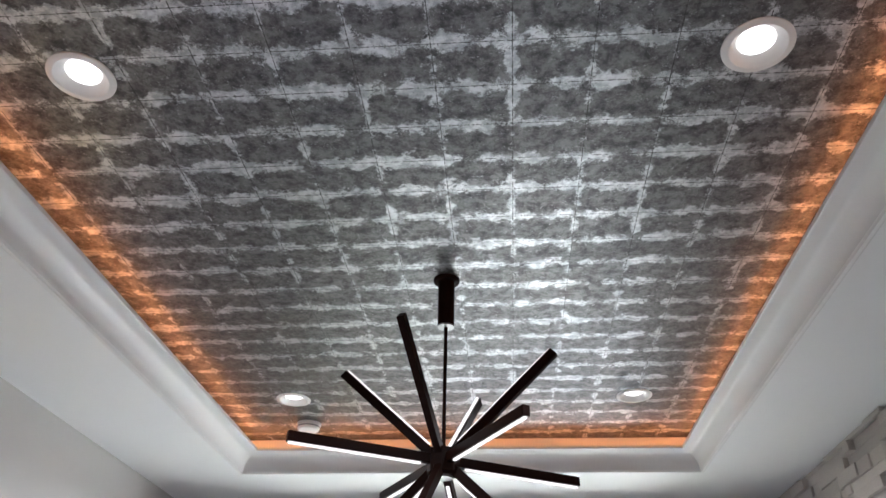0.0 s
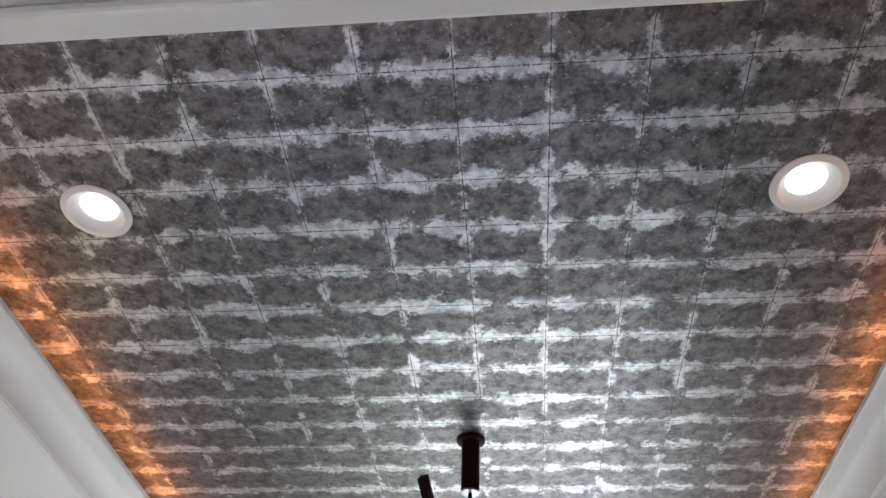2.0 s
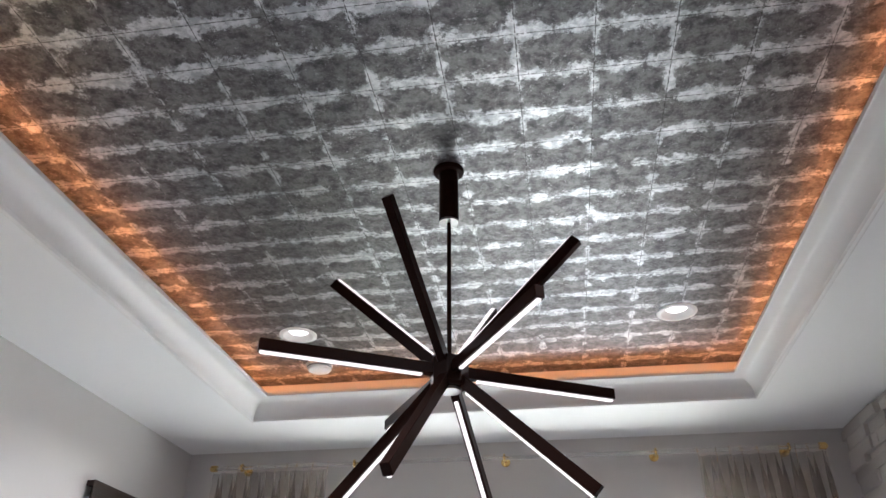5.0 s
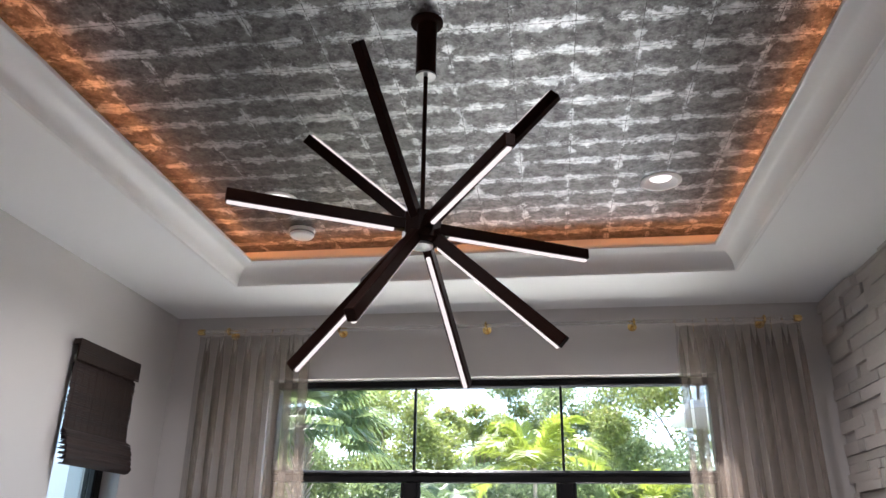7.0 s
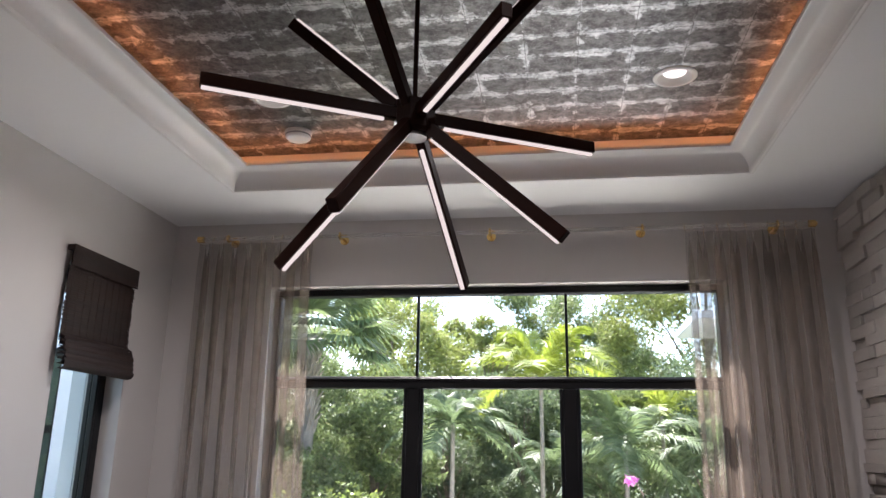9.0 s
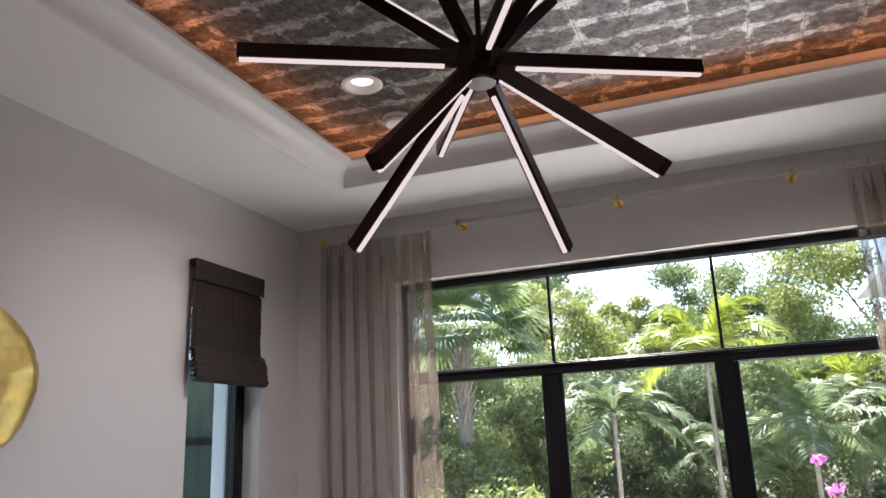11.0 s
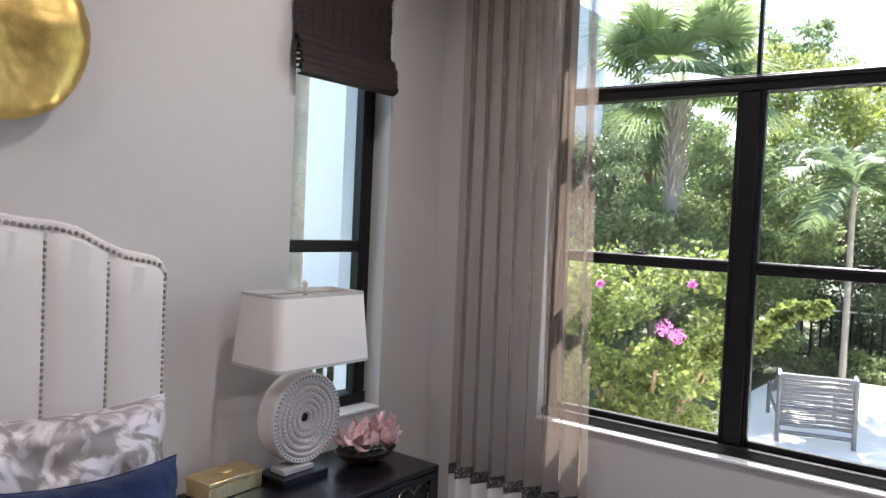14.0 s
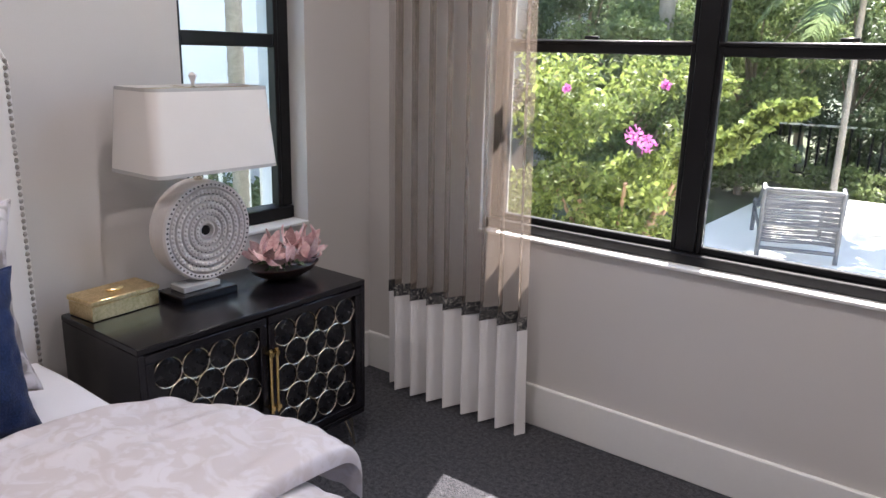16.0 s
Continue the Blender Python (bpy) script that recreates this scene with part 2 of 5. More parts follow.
def part(name, bm, material, parent=None, label="", soft=40, normals=True):
    """Links a bmesh as one mesh object, under a thing or a part."""
    if normals:
        bmesh.ops.recalc_face_normals(bm, faces=bm.faces)
    me = bpy.data.meshes.new(name)
    bm.to_mesh(me)
    bm.free()
    if soft:
        smooth(me, soft)
    me.materials.append(material)
    ob = new(name, me)
    ob.parent = parent
    if label:
        ob["label"] = label
    return ob


def from_arrays(name, verts, faces, material, parent=None, label="", soft=False):
    """The same from arrays, for big meshes."""
    me = bpy.data.meshes.new(name)
    v, f = np.asarray(verts, np.float32), np.asarray(faces, np.int32)
    me.vertices.add(len(v))
    me.vertices.foreach_set("co", v.ravel())
    me.loops.add(f.size)
    me.loops.foreach_set("vertex_index", f.ravel())
    me.polygons.add(len(f))
    me.polygons.foreach_set("loop_start", np.arange(len(f), dtype=np.int32) * f.shape[1])
    me.update(calc_edges=True)
    me.validate()
    if soft:
        smooth(me, 60)
    me.materials.append(material)
    ob = new(name, me)
    ob.parent = parent
    if label:
        ob["label"] = label
    return ob


def thing(name, label, category, at=(0, 0, 0), rz=0, group="", kind=""):
    ob = new(name)
    ob.empty_display_size = 0.05
    ob.matrix_basis = pose(*at, 0, 0, rz)
    return tagged(ob, label, category, group, kind)


def structure(name, bm, material, label, category, soft=30):
    return tagged(part(name, bm, material, soft=soft), label, category, "", "structure")


B = bmesh.new

# ---- the room ----
W, D, H = 3.56, -5.4, 2.985
WX0, WX1, WZ0, WZ1 = 0.590, 2.975, 0.731, 2.62          # big window's opening
SY0, SY1, SZ0, SZ1 = -0.896, -0.358, 0.727, 2.56          # side window's opening
T = 0.2
TX0, TX1, TY0, TY1, TZ = 0.574, 3.0, -3.84, -0.545, 3.165  # tray's lower edge, and its ceiling

bm = box(B(), (W / 2, (D + 0) / 2, -0.1), (W + 2 * T, -D + 2 * T, 0.2))
structure("floor", bm, CARPET, "dark charcoal grey textured cut-pile carpet", "carpet floor")
bm = B()
box(bm, ((WX0 - T) / 2, T / 2, 1.6), (WX0 + T, T, 3.2))
box(bm, ((WX1 + W + T) / 2, T / 2, 1.6), (W + T - WX1, T, 3.2))
box(bm, ((WX0 + WX1) / 2, T / 2, WZ0 / 2), (WX1 - WX0, T, WZ0))
box(bm, ((WX0 + WX1) / 2, T / 2, (WZ1 + 3.2) / 2), (WX1 - WX0, T, 3.2 - WZ1))
structure("wall_north", bm, PAINT, "warm greige painted wall round a wide black-framed window", "wall")
bm = B()
box(bm, (-T / 2, (SY1 + 0) / 2, 1.6), (T, -SY1, 3.2))
box(bm, (-T / 2, (SY0 + D) / 2, 1.6), (T, SY0 - D, 3.2))
box(bm, (-T / 2, (SY0 + SY1) / 2, SZ0 / 2), (T, SY1 - SY0, SZ0))
box(bm, (-T / 2, (SY0 + SY1) / 2, (SZ1 + 3.2) / 2), (T, SY1 - SY0, 3.2 - SZ1))
structure("wall_west", bm, PAINT, "warm greige painted wall behind the bed", "wall")
bm = B()
for y0, y1, z0, z1 in ((SY1, 0.6, 0, 3.5), (D - 0.4, SY0, 0, 3.5), (SY0, SY1, 0, SZ0 - 0.012), (SY0, SY1, SZ1, 3.5)):
    box(bm, (-T - 0.0405, (y0 + y1) / 2, (z0 + z1) / 2 - 0.05), (0.075, y1 - y0, z1 - z0))
structure("wall_west_outside", bm, STUCCO, "white stucco outer face of the bedroom wall", "wall")
structure("wall_east", box(B(), (W + T / 2, D / 2, 1.6), (T, -D, 3.2)), PAINT, "painted wall behind stacked stone cladding", "wall")
structure("wall_south", box(B(), (W / 2, D - T / 2, 1.6), (W + 2 * T, T, 3.2)), PAINT, "plain warm greige painted wall", "wall")
# soffit ring round the tray
bm = B()
zc, zt = H + 0.1, 0.2
box(bm, (TX0 / 2, D / 2, zc), (TX0, -D, zt))
box(bm, ((TX1 + W) / 2, D / 2, zc), (W - TX1, -D, zt))
box(bm, ((TX0 + TX1) / 2, TY1 / 2, zc), (TX1 - TX0, -TY1, zt))
box(bm, ((TX0 + TX1) / 2, (TY0 + D) / 2, zc), (TX1 - TX0, TY0 - D, zt))
structure("ceiling", bm, WHITE, "smooth white painted ceiling border round the recessed tray", "ceiling")
LIGHTS = [(x, y) for x in (0.985, 2.601) for y in (-3.258, -1.14)]


def tray_ceiling():
    """The papered underside, with round holes for the downlights, and the board above it."""
    bm = B()
    e = 0.15
    loops = [[(TX0 - e, TY0 - e), (TX1 + e, TY0 - e), (TX1 + e, TY1 + e), (TX0 - e, TY1 + e)]]
    for x, y in LIGHTS:
        loops.append([(x + 0.073 * math.cos(2 * math.pi * k / 40), y + 0.073 * math.sin(2 * math.pi * k / 40)) for k in range(40)])
    edges = []
    for loop in loops:
        vs = [bm.verts.new((x, y, TZ)) for x, y in loop]
        edges += [bm.edges.new((a, b)) for a, b in zip(vs, vs[1:] + vs[:1])]
    bmesh.ops.triangle_fill(bm, use_beauty=True, edges=edges)
    for f in bm.faces:
        if f.normal.z > 0:
            f.normal_flip()
    box(bm, ((TX0 + TX1) / 2, (TY0 + TY1) / 2, TZ + 0.13), (TX1 - TX0 + 2 * e, TY1 - TY0 + 2 * e, 0.10))
    ob = part("ceiling_tray", bm, PAPER, soft=0, normals=False)
    tagged(ob, "tray ceiling papered in distressed silver foil squares", "ceiling", "", "structure")


tray_ceiling()
# unseen roof, its overhang added to keep the sun off the bed
structure("roof_slab", box(B(), (W / 2, D / 2 + 0.15, 3.42), (W + 1.4, -D + 1.0, 0.24)), WHITE, "unseen flat roof, its overhang added to cut the sun", "roof")


def tray_crown():
    """Concave moulding from the border up to the lip that hides the light strip, mitred at the corners."""
    prof = [(-0.012, H + 0.0005), (-0.012, H - 0.005), (-0.004, H - 0.008), (0.004, H - 0.005), (0.006, H + 0.002)]
    for k in range(9):
        a = math.pi / 2 * k / 8
        prof.append((0.008 + 0.084 * (1 - math.cos(a)), H + 0.004 + 0.082 * math.sin(a)))
    prof += [(0.1, H + 0.090), (0.1, H + 0.104), (0.085, H + 0.106), (0.02, H + 0.095), (0.0, H + 0.08)]
    bm = B()
    rings = []
    for d, z in prof:
        rings.append([bm.verts.new(p) for p in ((TX0 + d, TY0 + d, z), (TX1 - d, TY0 + d, z), (TX1 - d, TY1 - d, z), (TX0 + d, TY1 - d, z))])
    for a, b in zip(rings, rings[1:]):
        for i in range(4):
            bm.faces.new((a[i], a[(i + 1) % 4], b[(i + 1) % 4], b[i]))
    return structure("trim_tray_crown", bm, TRIM, "white concave crown moulding round the tray ceiling", "crown moulding", soft=35)


tray_crown()


def led_strip():
    """Warm light strip on the lip: a tape with a row of small bright chips."""
    strip = thing("led_strip", "warm amber light strip hidden behind the tray moulding", "strip light")
    tape, chips = B(), B()
    z, d = H + 0.108, 0.045
    x0, x1, y0, y1 = TX0 + d, TX1 - d, TY0 + d, TY1 - d
    for a, b in (((x0, y0), (x1, y0)), ((x1, y0), (x1, y1)), ((x1, y1), (x0, y1)), ((x0, y1), (x0, y0))):
        a, b = Vector((*a, z)), Vector((*b, z))
        mid, s = (a + b) / 2, b - a
        box(tape, mid, (max(abs(s.x), 0.012), max(abs(s.y), 0.012), 0.004))
        n = int(s.length / 0.050)
        for i in range(n):
            p = a + s * ((i + 0.5) / n)
            w = Vector((0.03 if abs(s.x) > abs(s.y) else 0.009, 0.009 if abs(s.x) > abs(s.y) else 0.03, 0.004))
            box(chips, p + Vector((0, 0, 0.0045)), w)
    part("tape", tape, TRIM, strip)
    ob = part("chip_row", chips, LEDW, strip, "glowing amber chips")
    ob["kind"] = "stuff"


led_strip()

# baseboards
bm = B()
box(bm, (W / 2, -0.009, 0.084), (W - 0.004, 0.018, 0.168), 0.004)
box(bm, (0.009, (D - 0.018) / 2 - 0.001, 0.084), (0.018, -D - 0.022, 0.168), 0.004)
structure("baseboard", bm, TRIM, "tall white painted baseboard along the carpet", "baseboard")


def bar(win, a, b, wx, wy, name="window_frame"):
    """A framing bar of section wx by wy between two points along x, y or z."""
    a, b = Vector(a), Vector(b)
    s = b - a
    size = [abs(c) for c in s]
    k = size.index(max(size))
    rest = iter((wx, wy))
    size = [size[i] if i == k else next(rest) for i in range(3)]
    return part(name, box(B(), (a + b) / 2, size, 0.004), BLACK, win)


def big_window():
    win = thing("window_1", "wide black metal window with three bays and a transom row", "window", kind="structure")
    y, f = 0.105, 0.036
    x0, x1, z0, z1 = WX0, WX1, WZ0 + 0.012, WZ1 - 0.004
    bar(win, (x0, y, z1 - f / 2), (x1, y, z1 - f / 2), 0.07, f)
    bar(win, (x0, y - 0.012, z0 + f / 2), (x1, y - 0.012, z0 + f / 2), 0.112, f)
    for x in (x0 + f / 2, x1 - f / 2):
        bar(win, (x, y, z0 + f), (x, y, z1 - f), f, 0.07)
    zt = 2.113
    for x, thin in ((1.383, 1.394), (2.189, 2.181)):
        bar(win, (x, y, z0 + f), (x, y, zt - 0.031), 0.068, 0.08)
        bar(win, (thin, y, zt + 0.031), (thin, y, z1 - f), 0.014, 0.03)
    bar(win, (x0 + f, y, zt), (x1 - f, y, zt), 0.078, 0.060)
    bar(win, (x0 + f, y - 0.046, zt + 0.014), (x1 - f, y - 0.046, zt + 0.014), 0.012, 0.016)
    edges = [x0 + f, 1.383 - 0.034, 1.383 + 0.034, 2.189 - 0.034, 2.189 + 0.034, x1 - f]
    for i in range(3):
        a, b = edges[2 * i], edges[2 * i + 1]
        bar(win, (a, y, 1.437), (b, y, 1.437), 0.06, 0.046, "meeting_rail")
        bar(win, (a, y - 0.032, 1.452), (b, y - 0.032, 1.452), 0.014, 0.012, "meeting_rail")
        part("sash_latch", box(B(), ((a + b) / 2, y - 0.045, 1.467), (0.05, 0.02, 0.012), 0.003), BLACK, win)
        for s in (a + 0.009, b - 0.009):
            bar(win, (s, y - 0.02, z0 + f), (s, y - 0.02, zt - 0.031), 0.018, 0.03, "sash_stile")
        bar(win, (a + 0.018, y - 0.02, z0 + f + 0.012), (b - 0.018, y - 0.02, z0 + f + 0.012), 0.03, 0.024, "sash_rail")
        for lo, hi in ((z0 + f, 1.414), (1.460, zt - 0.03), (zt + 0.03, z1 - f)):
            g = part("pane", box(B(), ((a + b) / 2, y + 0.012, (lo + hi) / 2), (b - a, 0.006, hi - lo)), GLASS, win, "clear glass pane", soft=0)
            g.visible_shadow = False
    part("window_sill", box(B(), ((x0 + x1) / 2, 0.03, WZ0 + 0.006), (x1 - x0 - 0.002, 0.09, 0.012), 0.003), TRIM, win, "white painted sill")


def side_window():
    win = thing("window_2", "narrow black metal sash window beside the bed", "window", kind="structure")
    x, f = -0.125, 0.05
    y0, y1, z0, z1 = SY0, SY1, SZ0 + 0.012, SZ1
    bar(win, (x, y0, z0 + f / 2), (x, y1, z0 + f / 2), 0.09, f)
    bar(win, (x, y0, z1 - f / 2), (x, y1, z1 - f / 2), 0.07, f)
    for y in (y0 + f / 2, y1 - f / 2):
        bar(win, (x, y, z0 + f), (x, y, z1 - f), 0.07, f)
    for y in (y0 + f + 0.01, y1 - f - 0.01):
        bar(win, (x + 0.02, y, z0 + f), (x + 0.02, y, z1 - f), 0.03, 0.02, "sash_stile")
    bar(win, (x, y0 + f + 0.02, 1.432), (x, y1 - f - 0.02, 1.432), 0.06, 0.05, "meeting_rail")
    for lo, hi in ((z0 + f, 1.407), (1.457, z1 - f)):
        g = part("pane", box(B(), (x - 0.01, (y0 + y1) / 2, (lo + hi) / 2), (0.006, y1 - y0 - 2 * f, hi - lo)), GLASS, win, "clear glass pane", soft=0)
        g.visible_shadow = False
    part("window_sill", box(B(), (-0.035, (y0 + y1) / 2, SZ0 + 0.006), (0.09, y1 - y0 - 0.002, 0.012), 0.003), TRIM, win, "white painted sill")


big_window()
side_window()

# ---- ceiling fittings ----


def downlight(x, y):
    d = thing("recessed_downlight", "round white recessed downlight, switched on, in the foil ceiling", "downlight", (x, y, TZ), group="downlights in the tray ceiling")
    part("trim_ring", lathe(B(), [(0.072, 0.001), (0.082, -0.0005), (0.082, -0.004), (0.078, -0.006), (0.066, -0.007), (0.062, -0.004), (0.044, 0.016), (0.044, 0.030), (0.072, 0.030), (0.072, 0.001)], 48, cap=False), TRIM, d, "white flange and cone")
    part("lens", lathe(B(), [(0.0435, 0.0185), (0.0435, 0.014), (0.001, 0.0135)], 40, cap=False), DOWN, d, "glowing frosted lens")
    lamp = new("downlight_lamp", bpy.data.lights.new("downlight_lamp", "SPOT"))
    lamp.data.energy, lamp.data.spot_size, lamp.data.spot_blend, lamp.data.shadow_soft_size = DOWN_WATTS, radians(150), 1.0, 0.035
    lamp.data.color = (1.0, 0.95, 0.91)
    lamp.parent = d
    lamp.matrix_basis = pose(0, 0, -0.050)


def downlights():
    for x, y in LIGHTS:
        downlight(x, y)


downlights()


def chandelier():
    c = Vector((1.808, -2.233, 2.520))
    ch = thing("chandelier", "dark bronze starburst chandelier with twelve lit bar arms", "chandelier", c)
    top = TZ - c.z
    part("canopy", lathe(B(), [(0.046, top), (0.046, top - 0.008), (0.042, top - 0.012), (0.0285, top - 0.013), (0.0285, top - 0.180), (0.001, top - 0.180)], 36), BRONZE, ch)
    part("canopy_cap", lathe(B(), [(0.0275, top - 0.1805), (0.0275, top - 0.186), (0.001, top - 0.187)], 32), mat("satin_steel", (0.30, 0.30, 0.30), 0.3, metal=1, bump=0.03), ch, "satin steel end cap")
    part("stem", tube(B(), (0, 0, 0.03), (0, 0, top - 0.184), 0.0062), BRONZE, ch)
    bm = lathe(B(), [(0.03, 0.042), (0.05, 0.036), (0.05, -0.034), (0.042, -0.042), (0.001, -0.042)], 8)
    part("hub", bm, BRONZE, ch)
    part("hub_cap", lathe(B(), [(0.030, -0.0425), (0.030, -0.050), (0.001, -0.051)], 24), mat("hub_steel", (0.35, 0.35, 0.36), 0.35, metal=1, bump=0.03), ch, "grey metal cap")
    level = [29.3, 209.3, -59.5, 121.0]
    down = [165.0, 77.0, -17.0, -102.5]
    up = [167.5, -11.8, -106.5, 74.5]
    for az, el in [(a, 0) for a in level] + [(a, -43.3) for a in down] + [(a, 43) for a in up]:
        d = Vector((math.cos(radians(az)) * math.cos(radians(el)), math.sin(radians(az)) * math.cos(radians(el)), math.sin(radians(el))))
        n = Vector((0, 0, -1)) if el == 0 else (Vector((0, 0, 1)) * (1 if el > 0 else -1) - d * abs(d.z)).normalized()
        s = d.cross(n)
        rot = Matrix((s, n, d)).transposed()
        r0, r1 = 0.03, 0.487
        mid = d * ((r0 + r1) / 2)
        arm = part("arm", box(B(), mid - n * 0.005, (0.023, 0.030, r1 - r0), 0.0015, rot), BRONZE, ch)
        part("light_bar", box(B(), d * ((0.075 + r1 - 0.004) / 2) + n * 0.0125, (0.0105, 0.007, r1 - 0.004 - 0.075), 0.0012, rot), LEDC, arm, "glowing white diffuser strip")


chandelier()

det = thing("smoke_detector", "round white smoke detector on the foil ceiling", "smoke detector", (0.982, -0.80, TZ))
part("body", lathe(B(), [(0.062, 0), (0.062, -0.01), (0.057, -0.012), (0.057, -0.028), (0.05, -0.036), (0.02, -0.039), (0.001, -0.039)], 40), TRIM, det)
part("vent_ring", lathe(B(), [(0.0585, -0.0185), (0.0595, -0.018), (0.0595, -0.022), (0.0585, -0.0235)], 40), mat("vent_grey", (0.3, 0.3, 0.3), 0.6), det, "grey vent slots")

# ---- window dressing ----
HEM = mat("white_linen", (0.80, 0.78, 0.77), 0.85, var=0.04, scale=10, fine=500, bump=0.2, depth=0.0008)


def scroll_trim():
    m = mat("scroll_trim", (0.03, 0.03, 0.035), 0.8, bump=0.1)
    nt = m.node_tree
    N, L = nt.nodes, nt.links
    tc, v, mr, mix = N.new("ShaderNodeTexCoord"), N.new("ShaderNodeTexNoise"), N.new("ShaderNodeMath"), N.new("ShaderNodeMix")
    v.inputs["Scale"].default_value, v.inputs["Detail"].default_value, v.inputs["Distortion"].default_value = 42, 0, 2.2
    L.new(tc.outputs["Object"], v.inputs["Vector"])
    band = N.new("ShaderNodeMath")
    band.operation = "SUBTRACT"
    band.inputs[1].default_value = 0.5
    L.new(v.outputs["Fac"], band.inputs[0])
    ab = N.new("ShaderNodeMath")
    ab.operation = "ABSOLUTE"
    L.new(band.outputs[0], ab.inputs[0])
    mr.operation = "LESS_THAN"
    mr.inputs[1].default_value = 0.035
    L.new(ab.outputs[0], mr.inputs[0])
    mix.data_type = "RGBA"
    mix.inputs[6].default_value, mix.inputs[7].default_value = (0.025, 0.025, 0.03, 1), (0.42, 0.40, 0.36, 1)
    L.new(mr.outputs[0], mix.inputs[0])
    L.new(mix.outputs[2], N["Principled BSDF"].inputs["Base Color"])
    return m


SCROLL = scroll_trim()
ACRYLIC = mat("acrylic_rod", (0.85, 0.84, 0.82), 0.08, var=0.02, bump=0.02)
ACRYLIC.node_tree.nodes["Principled BSDF"].inputs["Transmission Weight"].default_value = 0.9


def curtain(x0, x1, b0, b1, folds, seed):
    """A pleated sheer panel: gathered to hooks above, falling in folds to the floor. b0, b1: its edges at the floor."""
    c = thing("curtain", "sheer taupe linen curtain with black scroll band and white hem", "curtain", ((x0 + x1) / 2, -0.105, 0), group="curtains at the wide window")
    rnd = random.Random(seed)
    ph = [rnd.uniform(-0.14, 0.14) for _ in range(folds + 2)]
    am = [rnd.uniform(0.85, 1.15) for _ in range(folds + 2)]
    cx, top = (x0 + x1) / 2, 2.845

    def place(u, z, off=0.0):
        h = z / top
        e = h ** 0.8
        left, right = b0 + (x0 - b0) * e, b1 + (x1 - b1) * e
        u = u + 0.028 * math.sin(2 * math.pi * (u * 1.7 + seed * 0.13)) * math.sin(math.pi * u)
        k = u * folds
        i = int(min(k, folds - 1e-6))
        w = k + 0.35 * (ph[i] + (ph[i + 1] - ph[i]) * (k - i))
        a = (0.054 - 0.018 * h) * (am[i] + (am[i + 1] - am[i]) * (k - i))
        pinch = max(0.0, (z - 2.70) / 0.145)
        wave = math.sin(2 * math.pi * w)
        wave += (2 / math.pi * math.asin(0.985 * wave) - wave) * (1 - 0.8 * h)
        y = a * wave * (1 - 0.5 * pinch)
        x = left + (right - left) * u + 0.024 * min(1, 1.2 * h) * math.sin(4 * math.pi * w) * (1 - 0.7 * pinch)
        return Vector((x - cx, y - off, z))

    nu = folds * 14
    part("sheer_panel", grid(B(), nu, 40, lambda u, v: place(u, 0.474 + v * (top - 0.474))), SHEER, c, soft=180, normals=False)
    part("hem_panel", grid(B(), nu, 8, lambda u, v: place(u, 0.012 + v * 0.42)), HEM, c, "white linen hem", soft=180, normals=False)
    part("trim_band", grid(B(), nu, 3, lambda u, v: place(u, 0.428 + v * 0.050, 0.004)), SCROLL, c, "black band with pale scroll pattern", soft=180, normals=False)
    for i in range(folds + 1):
        p = place(min(1, max(0, i / folds)), top)
        bm = sweep(B(), [(p.x, p.y, top - 0.03), (p.x, p.y - 0.004, top + 0.01), (p.x, 0.006, top + 0.045), (p.x, 0.022, top + 0.03)], 0.0012, 6)
        part("hook", bm, BRASS, c, "thin brass hook")
    return c


curtain(0.205, 0.850, 0.225, 0.915, 8, 3)
curtain(2.778, 3.385, 2.79, 3.43, 8, 8)


def curtain_rod():
    r = thing("curtain_rod", "clear acrylic curtain rod on polished brass brackets", "curtain rod", (1.79, -0.097, 2.873))
    part("rod", tube(B(), (-1.585, 0, 0), (1.585, 0, 0), 0.011, n=20), ACRYLIC, r, "clear acrylic rod")
    for x in (0.36, 0.992, 1.798, 2.571, 3.22):
        bm = tube(B(), (x - 1.79, 0.096, 0), (x - 1.79, 0.09, 0), 0.024, n=24)
        tube(bm, (x - 1.79, 0.09, 0), (x - 1.79, 0.016, 0), 0.007)
        sweep(bm, [(x - 1.79, 0.017 * math.cos(a), 0.017 * math.sin(a)) for a in [math.pi * 2 * k / 14 for k in range(14)]], 0.0055, 8, closed=True)
        part("bracket", bm, BRASS, r)
    for s in (-1, 1):
        bm = tube(B(), (s * 1.575, 0, 0), (s * 1.605, 0, 0), 0.0175, n=24)
        tube(bm, (s * 1.605, 0, 0), (s * 1.613, 0, 0), 0.013, 0.010, n=24)
        part("finial", bm, BRASS, r)


curtain_rod()
REED = mat("woven_wood", (0.020, 0.008, 0.005), 0.65, var=0.5, scale=30, fine=300, bump=0.4, depth=0.002, object=0.35)


